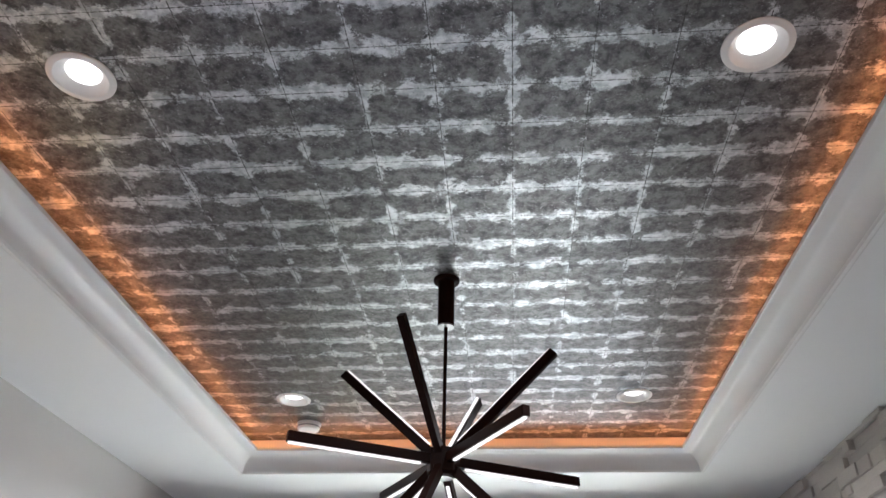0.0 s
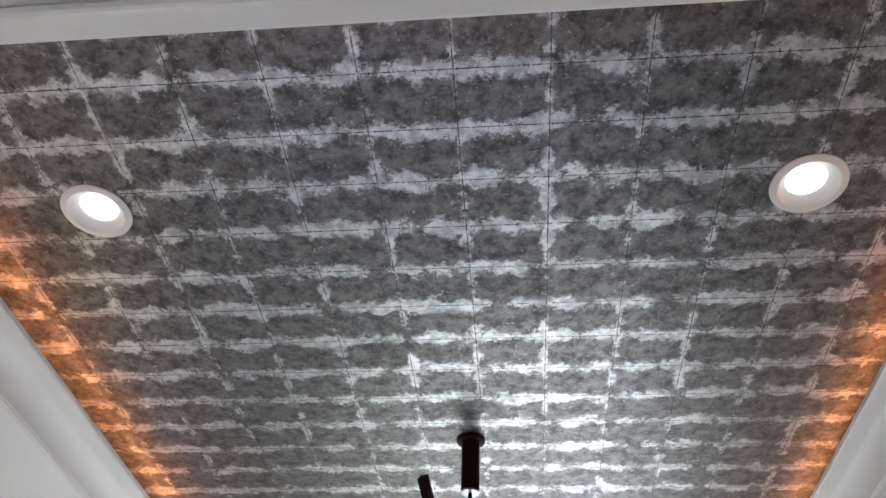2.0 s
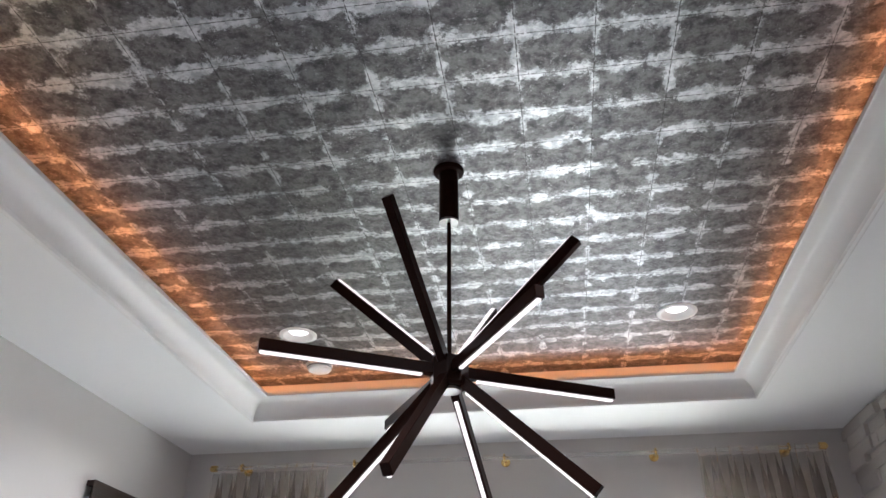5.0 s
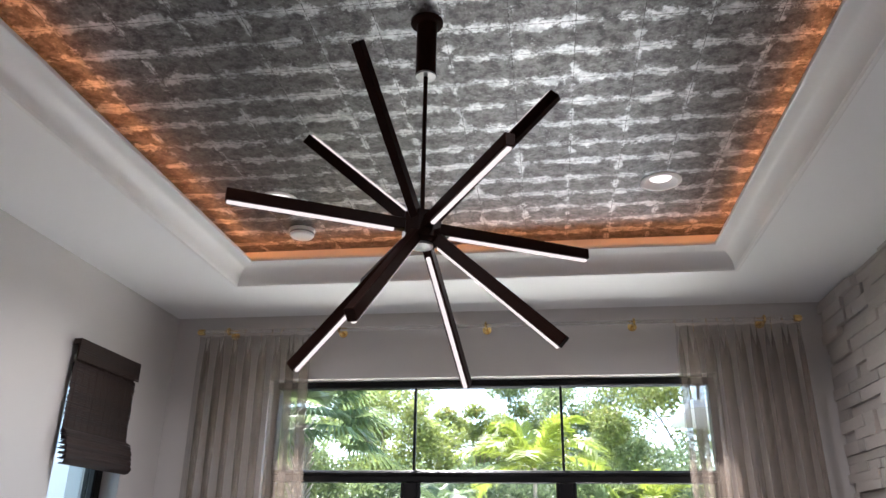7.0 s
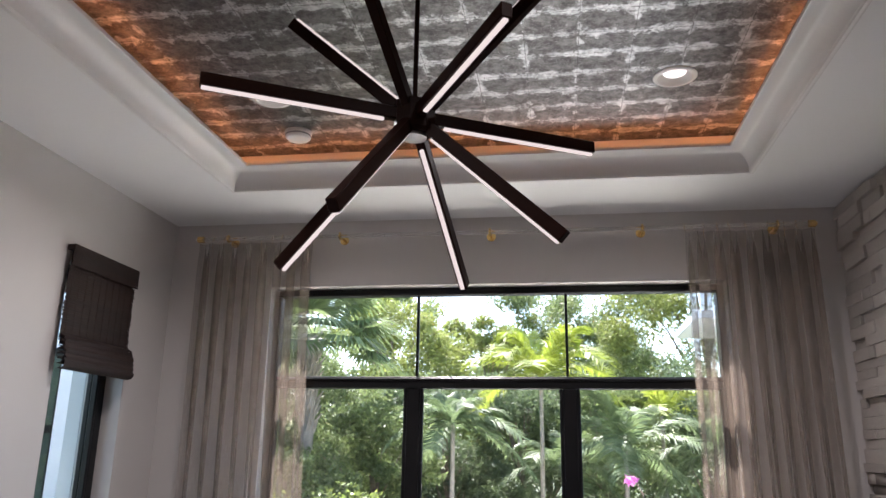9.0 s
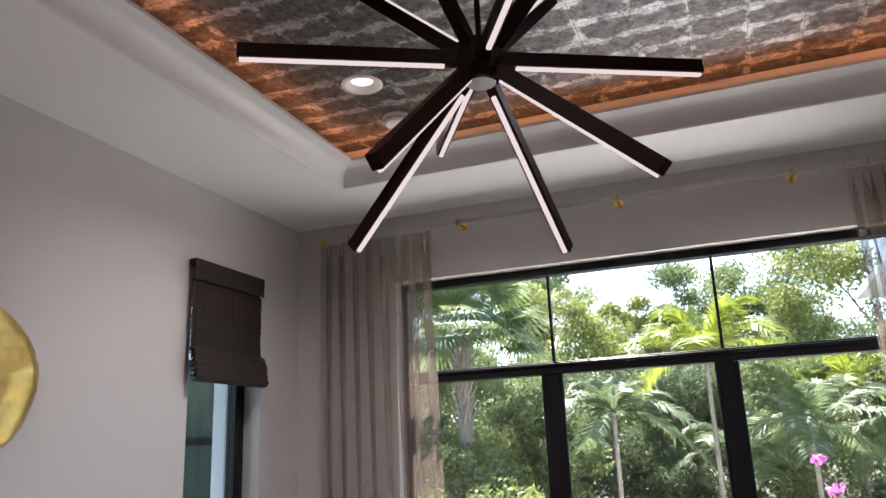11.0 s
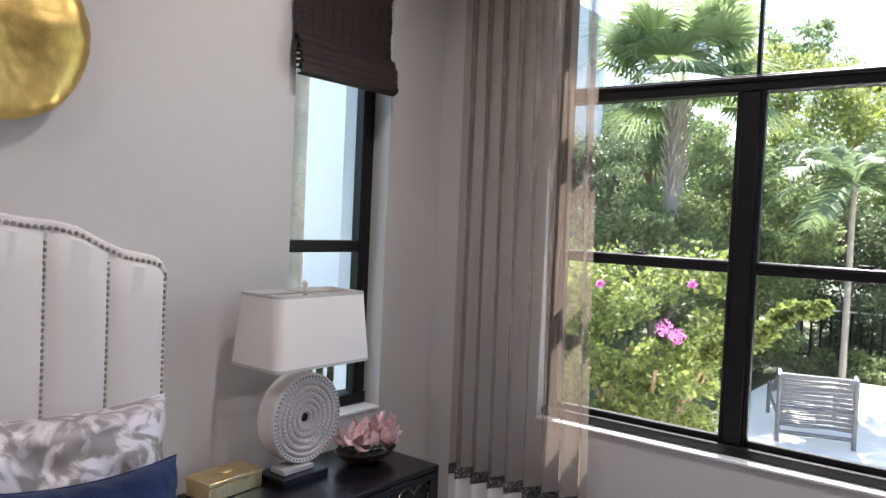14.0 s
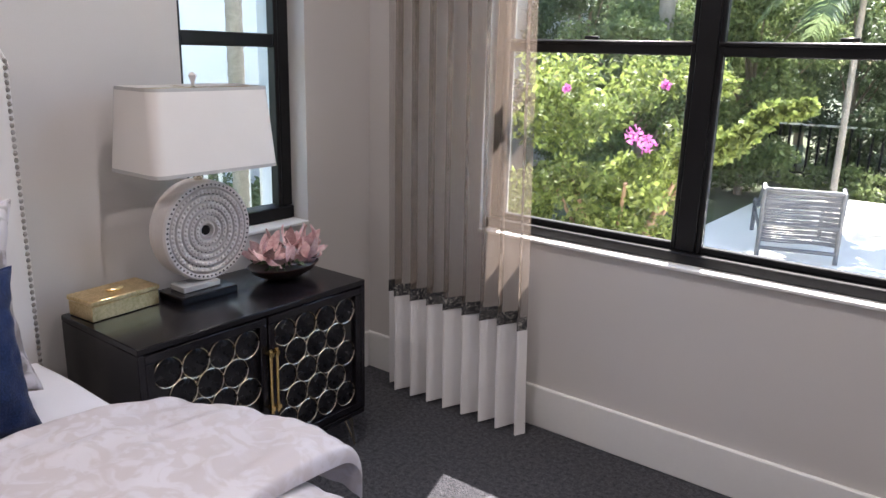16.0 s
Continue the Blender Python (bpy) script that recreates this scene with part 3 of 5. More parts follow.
def woven_blind():
    y0, y1, z1 = -0.934, -0.405, 2.622
    b = thing("roman_blind", "dark brown woven wood roman blind, drawn half up", "window blind", (0.0, (y0 + y1) / 2, z1))
    w = y1 - y0
    part("headrail", box(B(), (0.024, 0, -0.012), (0.034, w - 0.004, 0.024), 0.002), REED, b)
    rnd = random.Random(4)
    me = box(B(), (0, 0, 0), (0.0036, 1, 0.0095), 0.0012)
    data = bpy.data.meshes.new("reed")
    me.to_mesh(data)
    me.free()
    data.materials.append(REED)

    def reed(x, z, width, tilt=0.0, shift=0.0):
        o = new("reed", data)
        o.parent = b
        o.matrix_basis = Matrix.Translation((x, shift, z)) @ Euler((rnd.uniform(-0.004, 0.004), tilt, 0)).to_matrix().to_4x4() @ Matrix.Diagonal((1, width, 1, 1))

    for i in range(10):
        reed(0.044, -0.004 - i * 0.0094, w)
    z = -0.10
    while z > -0.415:
        reed(0.030 + rnd.uniform(-0.001, 0.001), z, w - rnd.uniform(0.0, 0.012), 0, rnd.uniform(-0.004, 0.004))
        z -= 0.0094 + (0.0007 if rnd.random() < 0.3 else 0)
    # added sheet behind the reeds, blocks light through their gaps
    part("backing", box(B(), (0.026, 0, -0.235), (0.0012, w - 0.03, 0.41)), REED, b, "added dark sheet that stops light between the reeds")
    for k in range(5):
        zc = -0.400 - k * 0.023
        for a in range(11):
            t = math.pi * a / 10 - math.pi / 2
            reed(0.032 + 0.030 * math.cos(t) + 0.004 * k, zc - 0.028 + 0.031 * math.sin(t) * (1 - 0.06 * k), w + 0.012 - rnd.uniform(0, 0.02), -t, rnd.uniform(-0.005, 0.005))
    for k in range(10):
        y = -w / 2 + 0.03 + k * (w - 0.06) / 9
        part("warp_cord", tube(B(), (0.0325, y, -0.03), (0.0325, y, -0.44), 0.0011, n=5), REED, b)
    part("lift_cord", tube(B(), (0.012, w / 2 - 0.012, -0.02), (0.012, w / 2 - 0.012, -0.45), 0.0014, n=6), TRIM, b, "white lift cord")


woven_blind()

# ---- gold wall sculpture ----


GOLD = mat("hammered_gold", (0.62, 0.43, 0.13), 0.36, metal=1.0, var=0.2, scale=5, fine=26, bump=0.16, depth=0.008, col2=(0.74, 0.55, 0.20))


def wall_discs():
    s = thing("wall_sculpture", "cluster of overlapping hammered gold metal discs on the wall", "wall sculpture", (0.0, -2.2, 2.3))
    rows = [(-2.372, 2.675, 0.237, 0.120, 1), (-2.137, 2.398, 0.240, 0.078, 2), (-2.352, 2.068, 0.238, 0.125, 3), (-1.952, 2.014, 0.242, 0.070, 4), (-2.600, 2.440, 0.235, 0.045, 5)]
    for y, z, r, x, k in rows:
        rnd = random.Random(k)
        off = Vector((k * 7.3, k * 3.1, 0))

        def place(rr, a, back, r=r, y=y, z=z, x=x, k=k, off=off):
            q = rr * r * (1 + (0.012 * noise.noise(Vector((math.cos(a) * 3, math.sin(a) * 3, k))) if rr > 0.6 else 0))
            rim = max(0, (rr - 0.80) / 0.2)
            crumple = noise.noise(Vector((math.cos(a) * 9 * rr, math.sin(a) * 9 * rr, 0)) + off)
            broad = noise.noise(Vector((math.cos(a) * 1.6 * rr, math.sin(a) * 1.6 * rr, 2)) + off)
            d = 0.014 * broad + (0.008 if k == 4 else 0.004) * crumple * ((0.28 if k == 4 else 0.08) + rim) - 0.022 * rim ** 2 + 0.01
            return Vector((x + d - (0.004 if back else 0), y + 2.2 + q * math.cos(a), z - 2.3 + q * math.sin(a)))

        bm = B()
        n, m = 72, 16
        rings = []
        for back in (False, True):
            rings.append([[bm.verts.new(place(max(j / m, 0.01), 2 * math.pi * i / n, back)) for i in range(n)] for j in range(m + 1)])
        for fb, side in enumerate(rings):
            for a, b in zip(side, side[1:]):
                for i in range(n):
                    q = (a[i], a[(i + 1) % n], b[(i + 1) % n], b[i])
                    bm.faces.new(q)
            bm.faces.new(side[0])
        for i in range(n):
            bm.faces.new((rings[0][m][i], rings[0][m][(i + 1) % n], rings[1][m][(i + 1) % n], rings[1][m][i]))
        disc = part("disc", bm, GOLD, s, soft=60)
        part("standoff", tube(B(), (0.001, y + 2.2, z - 2.3), (x, y + 2.2, z - 2.3), 0.012), BLACK, disc, "black standoff post")


wall_discs()

# ---- bed ----
CREAM = mat("headboard_fabric", (0.72, 0.68, 0.65), 0.8, var=0.03, scale=5, fine=600, bump=0.25, depth=0.0006, sheen=0.3)
PEWTER = mat("nailhead", (0.38, 0.35, 0.32), 0.3, metal=1.0, var=0.2, scale=80, bump=0.05)
SHEET = mat("white_sheet", (0.82, 0.81, 0.84), 0.85, var=0.03, scale=6, fine=300, bump=0.12, depth=0.001)
NAVY = mat("navy_velvet", (0.006, 0.014, 0.050), 0.75, var=0.5, scale=9, fine=240, bump=0.4, depth=0.003, sheen=0.1, specular=0.15, col2=(0.014, 0.028, 0.085))
YC, HALF = -2.468, 1.0
TOP = [(0, 1.600), (0.13, 1.590), (0.26, 1.570), (0.36, 1.548), (0.46, 1.526), (0.57, 1.508), (0.66, 1.500), (0.72, 1.487), (0.79, 1.450), (0.86, 1.420), (0.925, 1.408), (0.968, 1.398), (0.988, 1.385), (1.0, 1.35)]


def head_top(y):
    return float(np.interp(abs(y - YC), [a for a, _ in TOP], [b for _, b in TOP])) + 0.012


def headboard():
    h = thing("headboard", "cream upholstered channel-tufted headboard with pewter nailhead trim", "headboard", (0.02, YC, 0))
    seams = [s * d - 0.008 for d in (0.091, 0.273, 0.455, 0.637, 0.819) for s in (-1, 1)]
    edges = sorted(seams + [-HALF, HALF])

    def puff(y):
        for a, b in zip(edges, edges[1:]):
            if a <= y <= b:
                t = (2 * y - a - b) / (b - a)
                return 0.024 * max(0, 1 - abs(t) ** 2.4) ** 0.6
        return 0

    ys = sorted({round(a + (b - a) * k / 10, 5) for a, b in zip(edges, edges[1:]) for k in range(11)})
    bm = B()
    cols = []
    for y in ys:
        t, p = head_top(y + YC), puff(y)
        zs = np.linspace(0.14, t - 0.045, 14)
        col = [(0.075 + p, y, z) for z in zs]
        col += [(0.075 + p * 0.35, y, t - 0.032), (0.083, y, t - 0.020), (0.080, y, t - 0.008), (0.062, y, t), (0.02, y, t), (0.004, y, t - 0.01), (0.004, y, 0.14)]
        cols.append([bm.verts.new(c) for c in col])
    for a, b in zip(cols, cols[1:]):
        for i in range(len(a) - 1):
            bm.faces.new((a[i], b[i], b[i + 1], a[i + 1]))
        bm.faces.new((a[-1], b[-1], b[0], a[0]))
    bm.faces.new(cols[0])
    bm.faces.new(cols[-1][::-1])
    part("upholstery", bm, CREAM, h, soft=50)
    nb = bmesh.new()
    lathe(nb, [(0.0072, 0.0), (0.0066, 0.0024), (0.0044, 0.0045), (0.0016, 0.0054)], 7)
    bmesh.ops.triangulate(nb, faces=nb.faces)
    nv = np.array([v.co for v in nb.verts])
    nf = np.array([[v.index for v in f.verts] for f in nb.faces])
    nb.free()
    nv = nv[:, [2, 0, 1]]

    def nails(points, name="nail_row"):
        v = np.concatenate([nv + np.array(p) for p in points])
        f = np.concatenate([nf + len(nv) * i for i in range(len(points))])
        ob = from_arrays(name, v, f, PEWTER, h, "row of round pewter nailheads", soft=True)
        ob["kind"] = "stuff"

    for s in seams:
        t = head_top(s + YC) - 0.05
        nails([(0.0755, s, z) for z in np.arange(0.45, t, 0.0185)])
    line = [(0.0855, y, head_top(y + YC) - 0.024) for y in np.arange(-HALF + 0.028, HALF - 0.028, 0.0185)]
    nails(line)
    for s in (-1, 1):
        nails([(0.086, s * (HALF - 0.012), z) for z in np.arange(0.45, 1.36, 0.0185)])
    for s in (-0.8, 0.8):
        part("leg", box(B(), (0.045, s, 0.07), (0.05, 0.06, 0.14), 0.004), BLACK, h)


headboard()
BY0, BY1, BX0, BX1 = -3.45, -1.485, 0.15, 2.02


def bed():
    b = thing("bed", "made bed with white sheet on an upholstered base", "bed", (0, 0, 0))
    part("base", box(B(), ((BX0 + BX1) / 2, (BY0 + BY1) / 2, 0.20), (BX1 - BX0, BY1 - BY0 - 0.03, 0.2), 0.02, seg=3), CREAM, b, "cream upholstered base")
    for x in (BX0 + 0.1, BX1 - 0.1):
        for y in (BY0 + 0.1, BY1 - 0.1):
            part("leg", tube(B(), (x, y, 0), (x, y, 0.11), 0.022, 0.03), BLACK, b)
    bm = B()

    def top(u, v):
        x = BX0 + 0.01 + (BX1 - BX0 - 0.02) * u
        t = (v - 0.5) * 2
        s = math.copysign(min(1, abs(t) / 0.86), t)
        fall = max(0, (abs(t) - 0.86) / 0.14)
        y = (BY0 + BY1) / 2 + s * ((BY1 - BY0) / 2 - 0.03) + math.copysign(0.03 * math.sin(fall * math.pi / 2), t)
        z = 0.545 - 0.25 * (1 - math.cos(fall * math.pi / 2)) ** 0.9
        z += 0.006 * noise.noise(Vector((x * 5, y * 5, 1))) + 0.010 * noise.noise(Vector((x * 1.7, y * 2, 4)))
        return Vector((x, y, z))

    grid(bm, 70, 90, top)
    part("sheet", bm, SHEET, b, "rumpled white sheet over the mattress", soft=180)
    part("mattress", box(B(), ((BX0 + BX1) / 2, (BY0 + BY1) / 2, 0.415), (BX1 - BX0 - 0.03, BY1 - BY0 - 0.07, 0.22), 0.03, seg=3), SHEET, b)


bed()


def damask(name, a, c, scale, metal):
    """Satin cloth with a broad watery pattern."""
    m = mat(name, a, 0.45, metal=metal, var=0.05, scale=scale, fine=300, bump=0.12, depth=0.001)
    nt = m.node_tree
    N, L = nt.nodes, nt.links
    tc, n, r, mix = N.new("ShaderNodeTexCoord"), N.new("ShaderNodeTexNoise"), N.new("ShaderNodeMapRange"), N.new("ShaderNodeMix")
    n.inputs["Scale"].default_value, n.inputs["Detail"].default_value, n.inputs["Distortion"].default_value = scale, 3, 1.6
    r.inputs["From Min"].default_value, r.inputs["From Max"].default_value = 0.44, 0.56
    L.new(tc.outputs["Object"], n.inputs["Vector"])
    L.new(n.outputs["Fac"], r.inputs["Value"])
    mix.data_type = "RGBA"
    mix.inputs[6].default_value, mix.inputs[7].default_value = (*a, 1), (*c, 1)
    L.new(r.outputs[0], mix.inputs[0])
    L.new(mix.outputs[2], N["Principled BSDF"].inputs["Base Color"])
    return m


DAMASK = damask("silver_damask", (0.27, 0.235, 0.225), (0.66, 0.61, 0.63), 10, 0.15)
DUVET = damask("duvet_satin", (0.53, 0.485, 0.495), (0.60, 0.57, 0.60), 15, 0.0)


def duvet():
    """A thick quilt folded back over the foot half of the bed; its edge rolls over and hangs at the side."""
    d = thing("duvet", "pale pink-grey patterned duvet folded over the bed", "duvet", (0, 0, 0))

    def sheet(x0, x1, lift, y1, hang, seed, flare=0.0):
        def f(u, v):
            x = x0 + (x1 - x0) * u
            roll = min(1, u / 0.10, (1 - u) / 0.09)
            puffy = lift * (0.35 + 0.65 * math.sin(min(1, roll) * math.pi / 2))
            t = v
            edge = y1 + flare * math.sin(min(1, (x - x0) / 0.45) * math.pi / 2) + 0.03 * noise.noise(Vector((x * 2.2, seed, 0)))
            if t < 0.78:
                y = BY0 + (edge - 0.05 - BY0) * t / 0.78
                z = 0.57 + puffy
                soft = min(1, (0.78 - t) / 0.08)
                z -= 0.02 * (1 - soft) ** 2
            else:
                k = (t - 0.78) / 0.22
                ang = min(1, k / 0.5) * math.pi / 2
                y = edge - 0.05 + 0.07 * math.sin(ang)
                z = 0.55 + puffy - 0.07 * (1 - math.cos(ang)) - max(0, k - 0.5) / 0.5 * hang
            n = noise.noise(Vector((x * 2.6, y * 2.6, seed))) * 0.030 + noise.noise(Vector((x * 8, y * 6, seed + 5))) * 0.011
            n += 0.012 * noise.noise(Vector((x * 22, (y + z) * 9, seed)))
            return Vector((x + 0.02 * noise.noise(Vector((y * 3, x * 3, seed))) - (0.03 * (1 - roll) ** 2), y, z + n * (0.5 + 0.5 * roll)))
        return f

    part("cover", grid(B(), 90, 90, sheet(0.68, 2.03, 0.020, -1.43, 0.22, 2.0)), DUVET, d, soft=180)
    part("fold", grid(B(), 70, 80, sheet(0.68, 1.25, 0.060, -1.47, 0.08, 9.0, 0.125)), DUVET, d, "turned-back fold of the duvet", soft=180)


duvet()


def pillow(name, label, material, at, size, tilt, yaw, roll, seed, flange):
    p = thing(name, label, "pillow", at)
    rot = (Matrix.Rotation(radians(yaw), 3, "Z") @ Matrix.Rotation(radians(tilt), 3, "Y") @ Matrix.Rotation(radians(roll), 3, "X"))
    bm = B()
    w, h, t = size
    n = 36
    rows = []
    for side in (1, -1):
        g = []
        for i in range(n + 1):
            col = []
            for j in range(n + 1):
                u, v = 2 * i / n - 1, 2 * j / n - 1
                e = max(0, (1 - u ** 4) * (1 - v ** 4)) ** 0.55
                k = 1 - 0.07 * (1 - abs(u)) ** 0.8 * abs(v) ** 6
                q = Vector((side * (t / 2 * e + 0.004), u * w / 2 * (1 - 0.13 * (1 - v * v) * abs(u) ** 3), v * h / 2 * (1 - 0.13 * (1 - u * u) * abs(v) ** 3)))
                q.x += 0.022 * e * noise.noise(Vector((u * 2.6, v * 2.6, seed + side))) + 0.010 * noise.noise(Vector((u * 9, v * 7, seed)))
                q.z += 0.006 * noise.noise(Vector((u * 4, v * 2, seed + 3)))
                col.append(bm.verts.new(rot @ q))
            g.append(col)
        rows.append(g)
        for i in range(n):
            for j in range(n):
                bm.faces.new((g[i][j], g[i + 1][j], g[i + 1][j + 1], g[i][j + 1]))
    a, b = rows
    rim = [(i, 0) for i in range(n)] + [(n, j) for j in range(n)] + [(i, n) for i in range(n, 0, -1)] + [(0, j) for j in range(n, 0, -1)]
    for (i, j), (k, l) in zip(rim, rim[1:] + rim[:1]):
        bm.faces.new((a[i][j], a[k][l], b[k][l], b[i][j]))
    part("cushion", bm, material, p, soft=60)
    pts = [rot @ Vector((0, a2 * w / 2 * (1 - 0.13 * (1 - b2 * b2) * abs(a2) ** 3), b2 * h / 2 * (1 - 0.13 * (1 - a2 * a2) * abs(b2) ** 3))) for a2, b2 in [(2 * i / n - 1, 2 * j / n - 1) for i, j in rim]]
    part("edge_seam", sweep(B(), pts, flange, 6, closed=True), material, p)
    return p


pillow("pillow", "shiny silver-grey patterned pillow leaning on the headboard", DAMASK, (0.35, -1.925, 0.82), (0.66, 0.47, 0.21), -14, 0, -3, 2, 0.004)
pillow("throw_pillow", "navy blue velvet throw pillow with metallic flecks", NAVY, (0.57, -1.93, 0.76), (0.48, 0.37, 0.18), -16, 3, -3, 6, 0.003)

# ---- nightstand and what stands on it ----
LACQUER = mat("black_lacquer", (0.008, 0.007, 0.009), 0.25, specular=0.3, var=0.2, scale=20, fine=150, bump=0.03, coat=0.1)
NX0, NX1, NY0, NY1, NZ0, NZ1 = 0.085, 0.495, -1.400, -0.545, 0.130, 0.635
SATIN = mat("champagne_metal", (0.70, 0.62, 0.48), 0.25, metal=1.0, var=0.1, scale=40, bump=0.03)
DISCBLACK = mat("black_disc", (0.012, 0.012, 0.014), 0.28, metal=0.5, var=0.2, scale=60, bump=0.05)


def nightstand():
    cx, cy = (NX0 + NX1) / 2, (NY0 + NY1) / 2
    n = thing("nightstand", "black lacquered two-door nightstand with metal ring fretwork doors", "nightstand", (cx, cy, 0))
    dx, dy = NX1 - NX0, NY1 - NY0
    t = 0.02
    part("top", box(B(), (0, 0, NZ1 - t / 2), (dx, dy, t), 0.003), LACQUER, n)
    part("bottom_panel", box(B(), (0, 0, NZ0 + t / 2), (dx - 0.004, dy, t), 0.003), LACQUER, n)
    for s in (-1, 1):
        part("side_panel", box(B(), (0, s * (dy - t) / 2, (NZ0 + NZ1) / 2), (dx - 0.002, t, NZ1 - NZ0 - 2 * t), 0.002), LACQUER, n)
    part("back_panel", box(B(), (-dx / 2 + 0.008, 0, (NZ0 + NZ1) / 2), (0.012, dy - 2 * t, NZ1 - NZ0 - 2 * t)), LACQUER, n)
    for s in (-1, 1):
        for q in (-1, 1):
            x, y = q * (dx / 2 - 0.04), s * (dy / 2 - 0.04)
            bm = tube(B(), (x, y, NZ0), (x + q * 0.012, y + s * 0.012, 0.0), 0.007, 0.004, n=10)
            tube(bm, (x - q * 0.05, y, NZ0), (x + q * 0.011, y + s * 0.012, 0.004), 0.004, 0.003, n=8)
            part("leg", bm, SATIN, n, "slim tapered metal leg")
    r = 0.0405
    rb = bmesh.new()
    sweep(rb, [(0, r * math.cos(a), r * math.sin(a)) for a in [2 * math.pi * k / 28 for k in range(28)]], 0.0019, 6, closed=True)
    bmesh.ops.recalc_face_normals(rb, faces=rb.faces)
    ring = bpy.data.meshes.new("ring")
    rb.to_mesh(ring)
    rb.free()
    smooth(ring, 60)
    ring.materials.append(SATIN)
    db = bmesh.new()
    lathe(db, [(r - 0.003, 0), (r - 0.006, 0.0015), (0.012, 0.005), (0.002, 0.0055)], 24, Matrix.Rotation(radians(90), 4, "Y"))
    plate = bpy.data.meshes.new("ring_plate")
    db.to_mesh(plate)
    db.free()
    plate.materials.append(DISCBLACK)
    front = dx / 2
    for s in (-1, 1):
        y0, y1 = (-dy / 2 + t, -0.003) if s < 0 else (0.003, dy / 2 - t)
        z0, z1 = NZ0 + t + 0.004, NZ1 - t - 0.004
        fw = 0.026
        door = part("door", box(B(), (front - 0.017, (y0 + y1) / 2, (z0 + z1) / 2), (0.006, y1 - y0 - 0.004, z1 - z0 - 0.004)), LACQUER, n, "black door inlaid with metal rings")
        for z in (z0 + fw / 2, z1 - fw / 2):
            part("door_rail", box(B(), (front - 0.0075, (y0 + y1) / 2, z), (0.013, y1 - y0, fw), 0.002), LACQUER, door)
        for y in (y0 + fw / 2, y1 - fw / 2):
            part("door_stile", box(B(), (front - 0.0077, y, (z0 + z1) / 2), (0.0126, fw, z1 - z0 - 2 * fw), 0.002), LACQUER, door)
        iy0, iy1 = y0 + fw, y1 - fw
        cols = 4
        px = (iy1 - iy0) / cols
        zz = z1 - fw - px / 2 - 0.002
        k = 0
        while zz > z0 + fw + px * 0.40:
            m = cols if k % 2 == 0 else cols - 1
            for i in range(m):
                y = iy0 + px * (i + 0.5 + (0 if k % 2 == 0 else 0.5))
                for nm, data, x in (("ring_plate", plate, front - 0.0138), ("ring", ring, front - 0.0105)):
                    o = new(nm, data)
                    o.parent = door
                    sc = px / 2 / r
                    o.matrix_basis = Matrix.Translation((x, y, zz)) @ Matrix.Diagonal((1, sc, sc, 1))
            zz -= px * 0.87
            k += 1
        hy = s * 0.012
        bm = tube(B(), (front + 0.022, hy, 0.30), (front + 0.022, hy, 0.515), 0.0048, n=14)
        for z in (0.317, 0.498):
            tube(bm, (front - 0.001, hy, z), (front + 0.022, hy, z), 0.0052, n=12)
            tube(bm, (front + 0.013, hy, z), (front + 0.029, hy, z), 0.0088, n=14)
        part("handle", bm, BRASS, door, "slim brass bar handle")


nightstand()
CERAMIC = mat("white_resin", (0.74, 0.69, 0.67), 0.55, var=0.06, scale=20, fine=150, bump=0.2, depth=0.001)
SHADE = mat("shade_linen", (0.78, 0.74, 0.70), 0.85, var=0.03, scale=8, fine=500, bump=0.2, depth=0.0006)
CRYSTAL = mat("crystal", (0.95, 0.96, 0.96), 0.02, var=0.0, bump=0.0)
# the part left diffuse white stands in for bright window reflections
CRYSTAL.node_tree.nodes["Principled BSDF"].inputs["Transmission Weight"].default_value = 0.55


TAPE = mat("grey_tape", (0.46, 0.44, 0.42), 0.6, var=0.05, bump=0.1)


